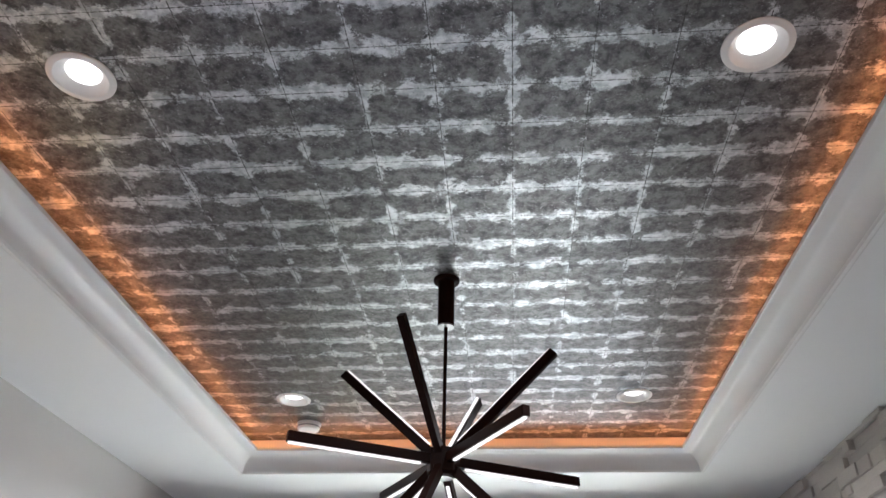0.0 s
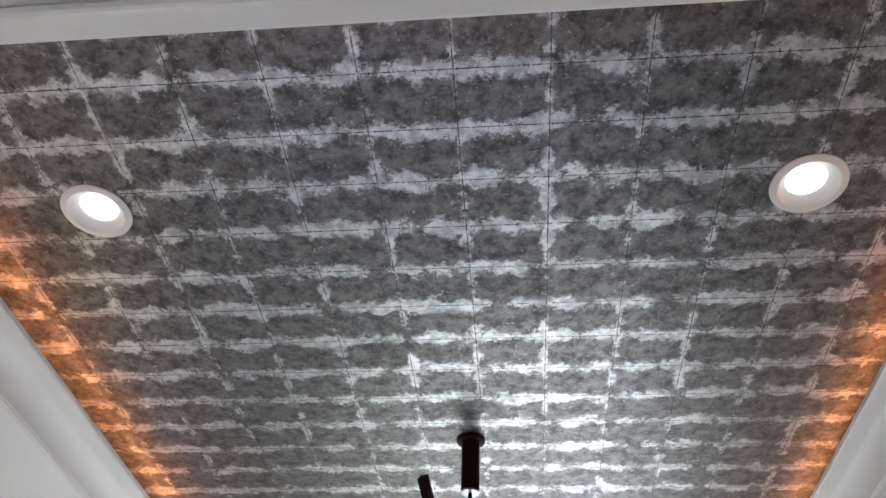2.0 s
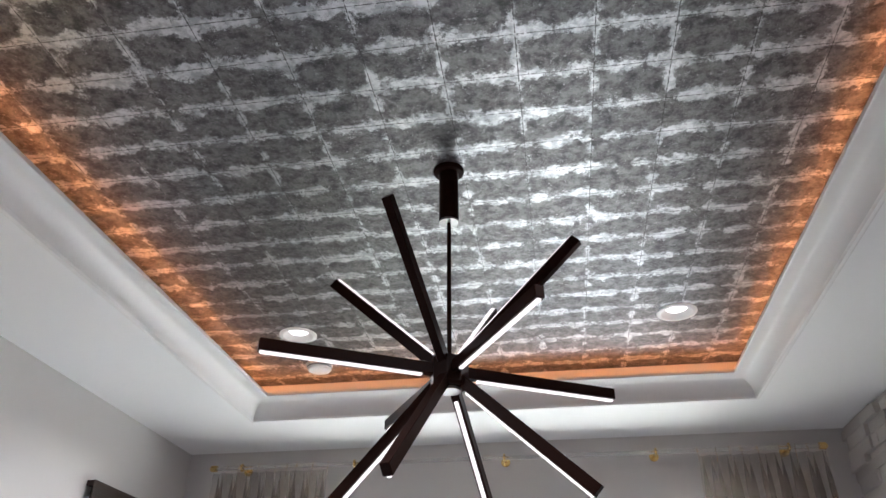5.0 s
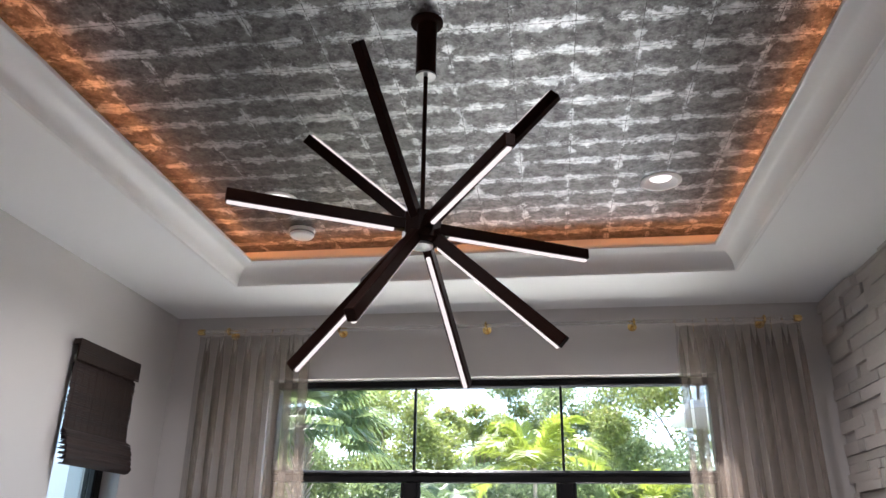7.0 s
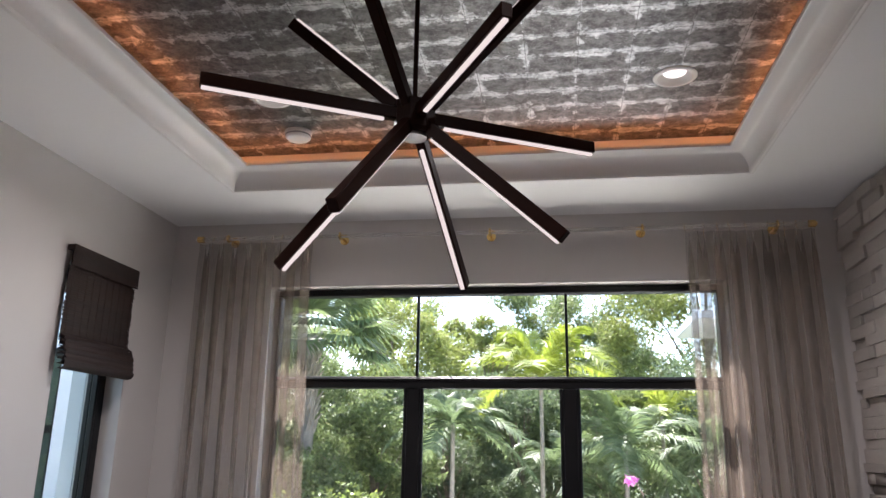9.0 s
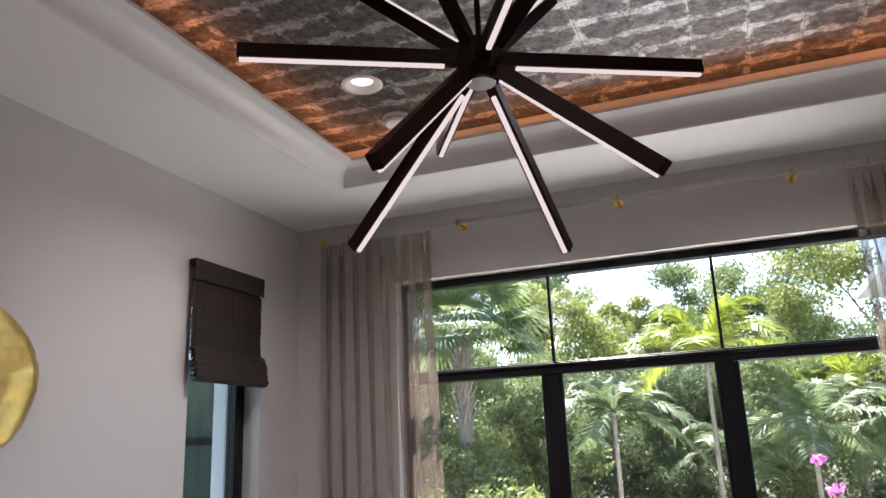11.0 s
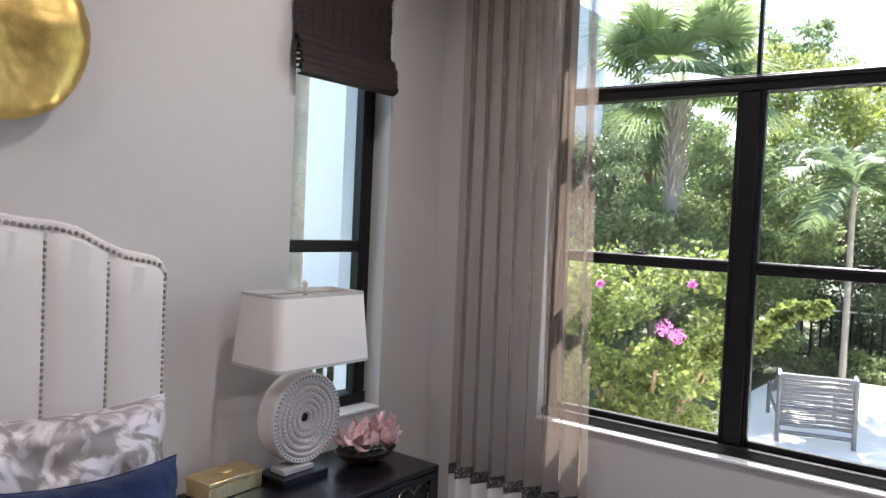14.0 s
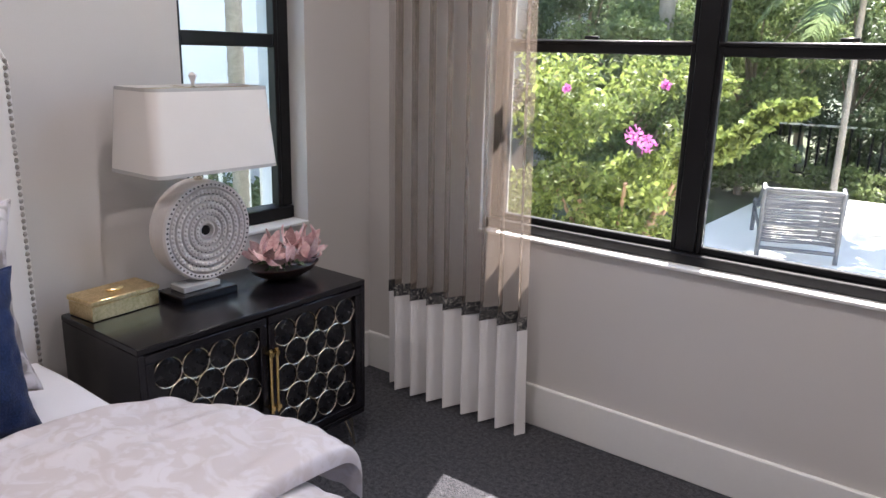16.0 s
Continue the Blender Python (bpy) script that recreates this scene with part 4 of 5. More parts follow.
def table_lamp():
    L0 = Vector((0.195, -0.985, NZ1))
    l = thing("table_lamp", "table lamp with white beaded disc base and linen shade, unlit", "table lamp", L0)
    part("base_block", box(B(), (0.03, -0.04, 0.013), (0.125, 0.205, 0.026), 0.003), LACQUER, l, "black base block")
    part("crystal_block", box(B(), (0.02, -0.045, 0.036), (0.075, 0.135, 0.020), 0.003), CRYSTAL, l, "crystal block, whitened in place of window reflections")
    k, zc, th = 1.05, 0.206, 0.088
    turn = Matrix.Translation((0, 0, zc)) @ Matrix.Rotation(radians(90), 4, "Y") @ Matrix.Diagonal((k, k, 1, 1))
    half = [(0.016, 0.020), (0.022, 0.034)]
    for a, b in ((0.030, 0.046), (0.050, 0.066), (0.070, 0.088), (0.092, 0.110), (0.114, 0.130)):
        half += [(a, th / 2 - 0.016), (a + 0.002, th / 2 - 0.003), (b - 0.002, th / 2 - 0.003), (b, th / 2 - 0.016)]
    half += [(0.134, th / 2 - 0.002), (0.147, th / 2 - 0.001), (0.152, th / 2 - 0.008), (0.152, 0)]
    prof = half + [(r, -z) for r, z in reversed(half[:-1])]
    bm = lathe(B(), prof, 64, turn)
    part("disc_body", bm, CERAMIC, l, "white carved resin disc", soft=35)
    bv = bmesh.new()
    bmesh.ops.create_icosphere(bv, subdivisions=1, radius=1.0)
    sv = np.array([v.co for v in bv.verts])
    sf = np.array([[v.index for v in f.verts] for f in bv.faces])
    bv.free()
    for r, size, count in ((0.038, 0.0052, 20), (0.058, 0.0058, 30), (0.079, 0.0064, 36), (0.101, 0.0066, 44), (0.122, 0.0062, 58)):
        vs = np.concatenate([sv * np.array([0.006, size, size]) + np.array([th / 2 - 0.003, k * r * math.cos(a), zc + k * r * math.sin(a)]) for a in 2 * math.pi * np.arange(count) / count])
        fs = np.concatenate([sf + len(sv) * i for i in range(count)])
        ob = from_arrays("bead_ring", vs, fs, CERAMIC, l, "ring of raised beads", soft=True)
        ob["kind"] = "stuff"
    # dark discs give the shade of small holes and grooves by colour
    hb = B()
    for r, count, size, x in ((0.1405, 60, 0.0036, -0.0012), (0.112, 48, 0.0024, -0.0155), (0.090, 40, 0.0024, -0.0155), (0.068, 30, 0.0022, -0.0155), (0.048, 22, 0.0020, -0.0155)):
        for i in range(count):
            a = 2 * math.pi * i / count
            c = Vector((th / 2 + x, k * r * math.cos(a), zc + k * r * math.sin(a)))
            tube(hb, c, c + Vector((0.0012, 0, 0)), size, n=8)
    ob = part("hole_ring", hb, mat("hole_shade", (0.10, 0.09, 0.09), 0.8), l, "ring of small dark discs in place of shaded holes")
    ob["kind"] = "stuff"
    # black disc on the recess floor, its colour stands in for shade
    part("centre_hole", tube(B(), (th / 2 - 0.0225, 0, zc), (th / 2 - 0.019, 0, zc), 0.0155, n=24), LACQUER, l, "black disc in place of the shade in the centre recess")
    part("neck", lathe(B(), [(0.014, 0.355), (0.014, 0.372), (0.008, 0.376), (0.008, 0.648), (0.004, 0.656)], 20), SATIN, l)

    def ring_pts(hx, hy, r, z, n=7):
        pts = []
        for sx, sy, a0 in ((1, 1, 0), (-1, 1, 90), (-1, -1, 180), (1, -1, 270)):
            for k in range(n):
                a = radians(a0 + 90 * k / (n - 1))
                pts.append(((hx - r) * sx + r * math.cos(a), (hy - r) * sy + r * math.sin(a), z))
        return pts

    sh = B()
    z0, z1 = 0.402, 0.652
    lev = []
    for hx, hy, z in ((0.132, 0.222, z0), (0.107, 0.208, z1), (0.105, 0.206, z1), (0.130, 0.220, z0)):
        lev.append([sh.verts.new(p) for p in ring_pts(hx, hy, 0.035, z)])
    for a, b in zip(lev, lev[1:] + lev[:1]):
        for i in range(len(a)):
            sh.faces.new((a[i], a[(i + 1) % len(a)], b[(i + 1) % len(a)], b[i]))
    shade = part("shade", sh, SHADE, l, "off-white rectangular linen shade")
    for hx, hy, z in ((0.1324, 0.2224, z0 + 0.005), (0.1079, 0.2089, z1 - 0.004)):
        tb = B()
        a = [tb.verts.new(p) for p in ring_pts(hx, hy, 0.035, z - 0.005)]
        b = [tb.verts.new(p) for p in ring_pts(hx - 0.0008, hy - 0.0008, 0.035, z + 0.005)]
        for i in range(len(a)):
            tb.faces.new((a[i], a[(i + 1) % len(a)], b[(i + 1) % len(a)], b[i]))
        part("trim_tape", tb, TAPE, shade, "thin silvery edging tape")
    sp = B()
    for d in ((1, 0), (-1, 0), (0, 1), (0, -1)):
        tube(sp, (0, 0, 0.648), (d[0] * 0.105, d[1] * 0.206, 0.648), 0.0018, n=6)
    part("spider", sp, SATIN, shade)
    part("finial", lathe(B(), [(0.006, 0.652), (0.008, 0.656), (0.006, 0.662), (0.015, 0.682), (0.015, 0.686), (0.001, 0.695)], 4), CERAMIC, l, "small faceted finial")


table_lamp()


def gilded_box():
    b = thing("trinket_box", "gold leaf trinket box with oval stone knob", "box", (0.158, -1.270, NZ1), 4)
    leaf = mat("gold_leaf", (0.72, 0.52, 0.22), 0.35, metal=0.85, var=0.2, scale=18, fine=120, bump=0.15, depth=0.001, col2=(0.78, 0.62, 0.36))
    part("body", box(B(), (0, 0, 0.024), (0.118, 0.220, 0.046), 0.0025), leaf, b)
    lid = part("lid", box(B(), (0, 0, 0.0555), (0.124, 0.227, 0.015), 0.003), leaf, b)
    part("knob", lathe(B(), [(0.001, 0.063), (0.022, 0.0632), (0.026, 0.067), (0.022, 0.0705), (0.001, 0.072)], 20, Matrix.Diagonal((0.75, 1.1, 1, 1))), leaf, lid, "oval polished stone knob")


gilded_box()


def flower_bowl():
    c = Vector((0.275, -0.72, NZ1))
    f = thing("flower_bowl", "dark low bowl of pink magnolia flowers", "flowers", c)
    part("bowl", lathe(B(), [(0.03, 0.0), (0.055, 0.004), (0.105, 0.030), (0.125, 0.052), (0.121, 0.053), (0.10, 0.035), (0.05, 0.012), (0.001, 0.011)], 36, Matrix.Diagonal((0.75, 1.1, 1, 1))), mat("dark_bowl", (0.035, 0.018, 0.014), 0.4, var=0.3), f)
    petal_m = mat("pink_petal", (0.72, 0.34, 0.34), 0.55, var=0.25, scale=25, fine=90, bump=0.1, island=0.25, col2=(0.84, 0.62, 0.60))
    leaf_m = mat("green_sprig", (0.06, 0.10, 0.04), 0.5, var=0.3, island=0.3)
    rnd = random.Random(11)
    heads = [(0.02, 0.10, 0.085, 20), (-0.01, 0.05, 0.10, -10), (0.05, -0.02, 0.075, 15), (0.05, 0.06, 0.065, 40), (-0.02, -0.06, 0.085, -20), (0.03, -0.09, 0.10, -30), (-0.03, 0.12, 0.075, 30)]
    for hx, hy, hz, tip in heads:
        bm = B()
        base = Matrix.Translation((hx, hy, hz)) @ Euler((radians(-tip), radians(rnd.uniform(5, 45)), rnd.uniform(0, 6))).to_matrix().to_4x4()
        for k in range(8):
            az, open_ = 2 * math.pi * k / 8 * 1.0 + (k % 2) * 0.2, (0.35 if k % 2 else 0.95) + rnd.uniform(-0.1, 0.25)
            ln, wd = rnd.uniform(0.068, 0.100), rnd.uniform(0.016, 0.022)
            m = base @ Matrix.Rotation(az, 4, "Z") @ Matrix.Rotation(open_, 4, "Y")
            vs = []
            for i in range(7):
                t = i / 6
                w = wd * math.sin(math.pi * (0.12 + 0.86 * t)) ** 0.8
                for s in (-1, 0, 1):
                    vs.append(bm.verts.new(m @ Vector((0.012 * math.sin(t * 3) + 0.006 * abs(s), s * w, t * ln))))
            for i in range(6):
                for s in range(2):
                    bm.faces.new((vs[3 * i + s], vs[3 * i + s + 1], vs[3 * i + s + 4], vs[3 * i + s + 3]))
        part("flower", bm, petal_m, f, soft=60, normals=False)
    bm = B()
    for k in range(26):
        a, r = rnd.uniform(0, 6.28), rnd.uniform(0.01, 0.09)
        p = Vector((0.7 * r * math.cos(a), 1.1 * r * math.sin(a), rnd.uniform(0.035, 0.10)))
        m = Matrix.Translation(p) @ Euler((rnd.uniform(-1, 1), rnd.uniform(-1, 1), a)).to_matrix().to_4x4()
        q = [bm.verts.new(m @ Vector(v)) for v in ((0, -0.003, 0), (0.02, -0.010, 0.004), (0.045, 0, 0), (0.02, 0.010, 0.004))]
        bm.faces.new(q)
    ob = part("sprigs", bm, leaf_m, f, "small green leaves", soft=0, normals=False)
    ob["kind"] = "stuff"


flower_bowl()

# ---- garden and neighbouring wing ----
SOIL = mat("mulch_ground", (0.06, 0.05, 0.035), 0.95, var=0.5, scale=3, fine=40, bump=0.6, depth=0.02, col2=(0.07, 0.09, 0.04))
DECK = mat("pale_deck", (0.74, 0.70, 0.64), 0.8, var=0.08, scale=2, fine=60, bump=0.2, depth=0.002)
BARK = mat("bark", (0.22, 0.17, 0.13), 0.9, var=0.4, scale=8, fine=50, bump=0.7, depth=0.01)
PALMBARK = mat("palm_bark", (0.36, 0.31, 0.26), 0.85, var=0.3, scale=10, fine=60, bump=0.6, depth=0.01)


def leaf_mat(name, col, col2, amount=0.35):
    m = mat(name, col, 0.55, var=0.15, scale=1.2, fine=30, bump=0.0, island=amount, col2=col2)
    nt = m.node_tree
    N, L = nt.nodes, nt.links
    b, out = N["Principled BSDF"], N["Material Output"]
    t, mx = N.new("ShaderNodeBsdfTranslucent"), N.new("ShaderNodeMixShader")
    src = b.inputs["Base Color"].links[0].from_socket
    L.new(src, t.inputs[0])
    mx.inputs[0].default_value = 0.45
    L.new(b.outputs[0], mx.inputs[1])
    L.new(t.outputs[0], mx.inputs[2])
    L.new(mx.outputs[0], out.inputs[0])
    return m


LEAF_DARK = leaf_mat("leaf_dark", (0.080, 0.120, 0.062), (0.150, 0.190, 0.095))
LEAF_MID = leaf_mat("leaf_mid", (0.130, 0.180, 0.070), (0.220, 0.265, 0.110))
LEAF_LIGHT = leaf_mat("leaf_light", (0.175, 0.215, 0.055), (0.300, 0.330, 0.095))
LEAF_PALM = leaf_mat("leaf_palm", (0.120, 0.185, 0.080), (0.215, 0.265, 0.135))
LEAF_YELLOW = leaf_mat("leaf_palm_sunny", (0.208, 0.286, 0.039), (0.364, 0.403, 0.065))
LEAF_GREY = leaf_mat("leaf_fan", (0.130, 0.190, 0.085), (0.255, 0.310, 0.135))
LEAF_BUSH = leaf_mat("leaf_bush", (0.085, 0.140, 0.045), (0.31, 0.345, 0.09), 0.5)
PINK = leaf_mat("bract_pink", (0.58, 0.13, 0.44), (0.72, 0.26, 0.60), 0.3)


def leaves(rng, centres, radii, per, size, flat=0.7):
    """Small folded leaves scattered in the shells of clumps: verts and quads."""
    n = len(centres) * per
    c = np.repeat(centres, per, 0)
    r = np.repeat(radii, per)[:, None]
    d = rng.normal(size=(n, 3))
    d /= np.linalg.norm(d, axis=1)[:, None]
    p = c + d * r * (rng.random((n, 1)) ** 0.45) * np.array([1, 1, flat])
    a = rng.normal(size=(n, 3)) + d * 0.7
    a /= np.linalg.norm(a, axis=1)[:, None]
    b = np.cross(a, rng.normal(size=(n, 3)))
    b /= np.linalg.norm(b, axis=1)[:, None]
    s = size * rng.uniform(0.6, 1.3, (n, 1))
    v = np.stack([p - a * s, p + b * s * 0.42, p + a * s, p - b * s * 0.42], 1).reshape(-1, 3)
    return v, np.arange(n * 4).reshape(-1, 4)


def tree(name, label, at, height, spread, clumps, per, size, leaf, seed, low=0.3, trunk=0.09, open_=0.34):
    rng = np.random.default_rng(seed)
    t = thing(name, label, "tree", at, group="garden trees")
    bm = B()
    top = height * 0.8
    lean = rng.normal(size=2) * 0.06 * height
    sweep(bm, [(lean[0] * k * k, lean[1] * k * k, top * k) for k in np.linspace(0, 1, 7)], trunk, 8, taper=trunk * 0.25)
    cs = []
    for i in range(clumps):
        a, h = rng.uniform(0, 2 * math.pi), rng.uniform(low, 1.0)
        w = spread * math.sqrt(max(0.05, 1 - ((h - 0.6) / 0.55) ** 2)) * rng.uniform(0.3, 1.0)
        c = np.array([math.cos(a) * w + lean[0] * h, math.sin(a) * w + lean[1] * h, h * height])
        cs.append(c)
        if i % 3 == 0:
            k = max(0.15, h - 0.3)
            s = Vector((lean[0] * k * k, lean[1] * k * k, min(top * k, height * k)))
            sweep(bm, [s, s.lerp(Vector(c), 0.5) + Vector((0, 0, 0.03 * height)), c], trunk * 0.35, 5, taper=trunk * 0.08)
    part("trunk", bm, BARK, t)
    cs = np.array(cs)
    v, f = leaves(rng, cs, rng.uniform(0.6, 1.2, len(cs)) * spread * open_, per, size)
    from_arrays("crown", v, f, leaf, t)["kind"] = "stuff"
    return t


def frond(rng, base, az, rise, length, droop, leaflet, count, fan=False):
    """One arching palm leaf: verts and quads of its rib and leaflets."""
    out = np.array([math.cos(az), math.sin(az), 0])
    side = np.array([-math.sin(az), math.cos(az), 0])
    V, F = [], []
    pts = []
    for k in range(count + 1):
        s = k / count
        pts.append(base + out * (length * s * math.cos(rise) * (1 - 0.15 * s)) + np.array([0, 0, length * (s * math.sin(rise) - droop * s * s)]))
    for k in range(count):
        w = 0.012 * (1 - k / count) + 0.003
        i = len(V)
        V += [pts[k] - side * w, pts[k] + side * w, pts[k + 1] + side * w * 0.9, pts[k + 1] - side * w * 0.9]
        F.append((i, i + 1, i + 2, i + 3))
    for k in range(2, count + 1):
        s = k / count
        fwd = pts[k] - pts[k - 1]
        fwd = fwd / np.linalg.norm(fwd)
        ln = leaflet * (0.35 + 1.1 * s - 1.0 * s * s + 0.2) * rng.uniform(0.85, 1.15)
        for sg in (-1, 1):
            for q in (0, 0.5):
                d = side * sg * 0.85 + fwd * 0.75 + np.array([0, 0, rng.uniform(-0.15, 0.25)])
                d /= np.linalg.norm(d)
                p = pts[k] * (1 - q) + pts[k - 1] * q
                m = p + d * ln * 0.55
                tip = p + d * ln + np.array([0, 0, -0.22 * ln])
                w = fwd * 0.013
                i = len(V)
                V += [p - w * 0.5, p + w * 0.5, m + w, m - w]
                F.append((i, i + 1, i + 2, i + 3))
                V += [m - w, m + w, tip + w * 0.1, tip - w * 0.1]
                F.append((i + 4, i + 5, i + 6, i + 7))
    return V, F


def palm(label, at, height, count, length, leaf, seed, rises=(-0.1, 1.25), trunk=0.032):
    rng = np.random.default_rng(seed)
    t = thing("palm_tree", label, "palm tree", at, group="garden palms")
    bm = B()
    prof = []
    for k in range(int(height / 0.07)):
        prof += [(trunk * (1.12 - 0.2 * k * 0.07 / height), k * 0.07), (trunk * (1.0 - 0.2 * k * 0.07 / height), k * 0.07 + 0.06)]
    lathe(bm, prof + [(trunk * 0.5, height)], 10)
    part("trunk", bm, PALMBARK, t, "ringed grey-brown palm trunk")
    for i in range(count):
        az = 2.4 * i + rng.uniform(-0.3, 0.3)
        rise = rises[0] + (rises[1] - rises[0]) * i / count
        V, F = frond(rng, np.array([0, 0, height - 0.03]), az, rise, length * rng.uniform(0.85, 1.1), rng.uniform(0.35, 0.6), length * 0.30, 26)
        from_arrays("frond", V, F, leaf, t)


def fan_palm(at, height, seed):
    rng = np.random.default_rng(seed)
    t = thing("fan_palm", "tall fan palm with criss-cross leaf bases on its trunk", "palm tree", at, group="garden palms")
    bm = tube(B(), (0, 0, 0), (0, 0, height), 0.09, 0.085, 12)
    for k in range(90):
        a, z = 2.4 * k, height * (0.62 + 0.36 * k / 90)
        o = Vector((math.cos(a), math.sin(a), 0))
        tube(bm, o * 0.08 + Vector((0, 0, z)), o * 0.135 + Vector((0.05 * math.sin(a * 3), 0, z + 0.15)), 0.026, 0.010, 5)
    part("trunk", bm, PALMBARK, t, "grey trunk with old leaf bases")
    for i in range(30):
        az, rise = 2.4 * i, rng.uniform(-0.35, 1.25)
        o = np.array([math.cos(az) * math.cos(rise), math.sin(az) * math.cos(rise), math.sin(rise)])
        b = np.array([0, 0, height]) + o * rng.uniform(0.55, 0.85)
        side = np.cross(o, [0, 0, 1.0])
        side /= np.linalg.norm(side)
        V, F = [], []
        w = side * 0.012
        z = np.array([0, 0, height])
        V += [z - w, z + w, b + w, b - w]
        F.append((0, 1, 2, 3))
        for k in range(38):
            a = radians(-115 + 230 * k / 37)
            d = o * math.cos(a) + side * math.sin(a)
            ln = rng.uniform(0.58, 0.78)
            m, tip = b + d * ln * 0.6, b + d * ln + np.array([0, 0, -0.25 * ln])
            q = np.cross(d, np.cross(o, side)) * 0.02
            j = len(V)
            V += [b - q * 0.2, b + q * 0.2, m + q, m - q, m - q, m + q, tip + q * 0.1, tip - q * 0.1]
            F += [(j, j + 1, j + 2, j + 3), (j + 4, j + 5, j + 6, j + 7)]
        from_arrays("fan_leaf", V, F, LEAF_GREY, t)


def garden():
    structure("ground", box(B(), (0, 200, -0.62), (900, 900, 1.0)), SOIL, "dark mulch and planting ground", "ground")
    structure("pavement", box(B(), (5.05, 3.5, -0.085), (10.0, 6.6, 0.07), 0.005), DECK, "sunlit pale pool deck", "pool deck")
    rng = np.random.default_rng(5)
    # dense dark hedge of tall shrubs, and trees behind it
    for i, (x, y, h, s) in enumerate([(-6.5, 9.0, 4.2, 1.4), (-4.6, 9.3, 4.0, 1.4), (-3.2, 8.6, 3.6, 1.2), (-1.2, 9.2, 3.2, 1.2), (0.3, 9.0, 2.9, 1.1), (1.6, 9.4, 3.0, 1.2), (3.0, 9.2, 3.1, 1.2), (4.5, 9.0, 3.4, 1.3), (6.2, 9.3, 3.6, 1.4)]):
        tree("shrub_tree", "dense dark green screening shrub", (x, y, -0.12), h, s, 46, 560, 0.036, LEAF_DARK if i % 3 else LEAF_MID, 30 + i, low=0.06, trunk=0.06, open_=0.36)
    for i, (x, y, h, s) in enumerate([(-7.5, 14, 6.0, 2.0), (-4.4, 13.5, 4.8, 1.6), (-1.2, 13.0, 5.35, 1.7), (2.9, 14.0, 5.6, 1.9), (5.4, 13.0, 6.6, 2.2), (8.5, 13.5, 6.4, 2.2), (0.4, 15.0, 5.2, 1.5), (1.9, 16.0, 5.9, 1.6)]):
        tree("leafy_tree", "sunlit broadleaf tree behind the garden", (x, y, -0.12), h, s, 44, 640, 0.047, LEAF_MID if i % 2 else LEAF_LIGHT, 60 + i, low=0.3, open_=0.33)
    tree("pine_tree", "tall airy pine with bare branches", (-4.6, 25.0, -0.12), 9.0, 2.3, 40, 110, 0.11, LEAF_GREY, 91, low=0.62, trunk=0.14, open_=0.22)
    fan_palm((-1.17, 6.0, -0.12), 3.40, 4)
    for i, (x, y, h, s) in enumerate([(-2.3, 6.2, 3.0, 0.9), (-0.35, 6.6, 2.5, 0.8), (-3.7, 6.2, 3.2, 1.0), (-1.0, 5.2, 1.95, 0.75)]):
        tree("shrub_tree", "dense sunlit green shrub in front of the palms", (x, y, -0.12), h, s, 46, 520, 0.033, LEAF_MID if i % 2 else LEAF_DARK, 130 + i, low=0.05, trunk=0.05, open_=0.36)
    for i in range(9):
        tree("far_tree", "distant dense green tree", (-13 + 3.2 * i, 19.0 + (i % 3), -0.12), 4.2 + 0.5 * (i % 3), 2.3, 40, 220, 0.11, LEAF_DARK if i % 2 else LEAF_MID, 160 + i, low=0.05, open_=0.36)
    palm("feathery palm with arching fronds above the hedge", (0.84, 5.55, -0.12), 2.25, 15, 1.05, LEAF_PALM, 1)
    palm("taller sunny yellow-green palm", (1.90, 6.9, -0.12), 2.95, 15, 1.5, LEAF_YELLOW, 2, (0.25, 1.4))
    palm("feathery palm with arching fronds by the pool deck", (3.0, 6.7, -0.12), 2.0, 13, 1.35, LEAF_PALM, 3)
    palm("feathery palm with arching fronds by the pool deck", (2.2, 7.7, -0.12), 1.7, 12, 1.3, LEAF_PALM, 6)
    palm("sunny yellow-green palm among the trees", (3.7, 8.3, -0.12), 2.5, 9, 1.2, LEAF_YELLOW, 7, (0.3, 1.35))
    palm("feathery palm with arching fronds above the hedge", (4.4, 7.2, -0.12), 2.0, 12, 1.3, LEAF_PALM, 8)
    # flowering bush
    b = thing("bougainvillea", "bright green bougainvillea bush with magenta flowers", "bush", (0.30, 1.85, -0.12))
    bm = B()
    for k in range(9):
        a = k * 0.75
        sweep(bm, [(0.12 * math.cos(a), 0.12 * math.sin(a), 0), (0.2 * math.cos(a), 0.2 * math.sin(a), 0.45), (0.42 * math.cos(a), 0.4 * math.sin(a), 0.85)], 0.016 if k % 4 else 0.04, 7, taper=0.012)
    part("stem", bm, mat("pale_stem", (0.42, 0.27, 0.18), 0.8, var=0.25, scale=12, bump=0.4), b, "pale brown woody stems")
    cs, rs = [], []
    for i in range(84):
        a, h = rng.uniform(0, 6.28), rng.uniform(0.02, 1.0)
        w = rng.uniform(0.2, 1.0) * (0.52 + 0.28 * h)
        cs.append((w * math.cos(a) - 0.12, 0.9 * w * math.sin(a), 0.12 + 1.36 * h))
        rs.append(rng.uniform(0.10, 0.21))
    for k in range(12):
        cs.append((0.50 + 0.055 * k, -0.30 - 0.01 * k, 0.98 + 0.034 * k + 0.03 * math.sin(k)))
        rs.append(0.11 - 0.006 * k)
    v, f = leaves(rng, np.array(cs), np.array(rs), 200, 0.027, 0.9)
    from_arrays("foliage", v, f, LEAF_BUSH, b)["kind"] = "stuff"
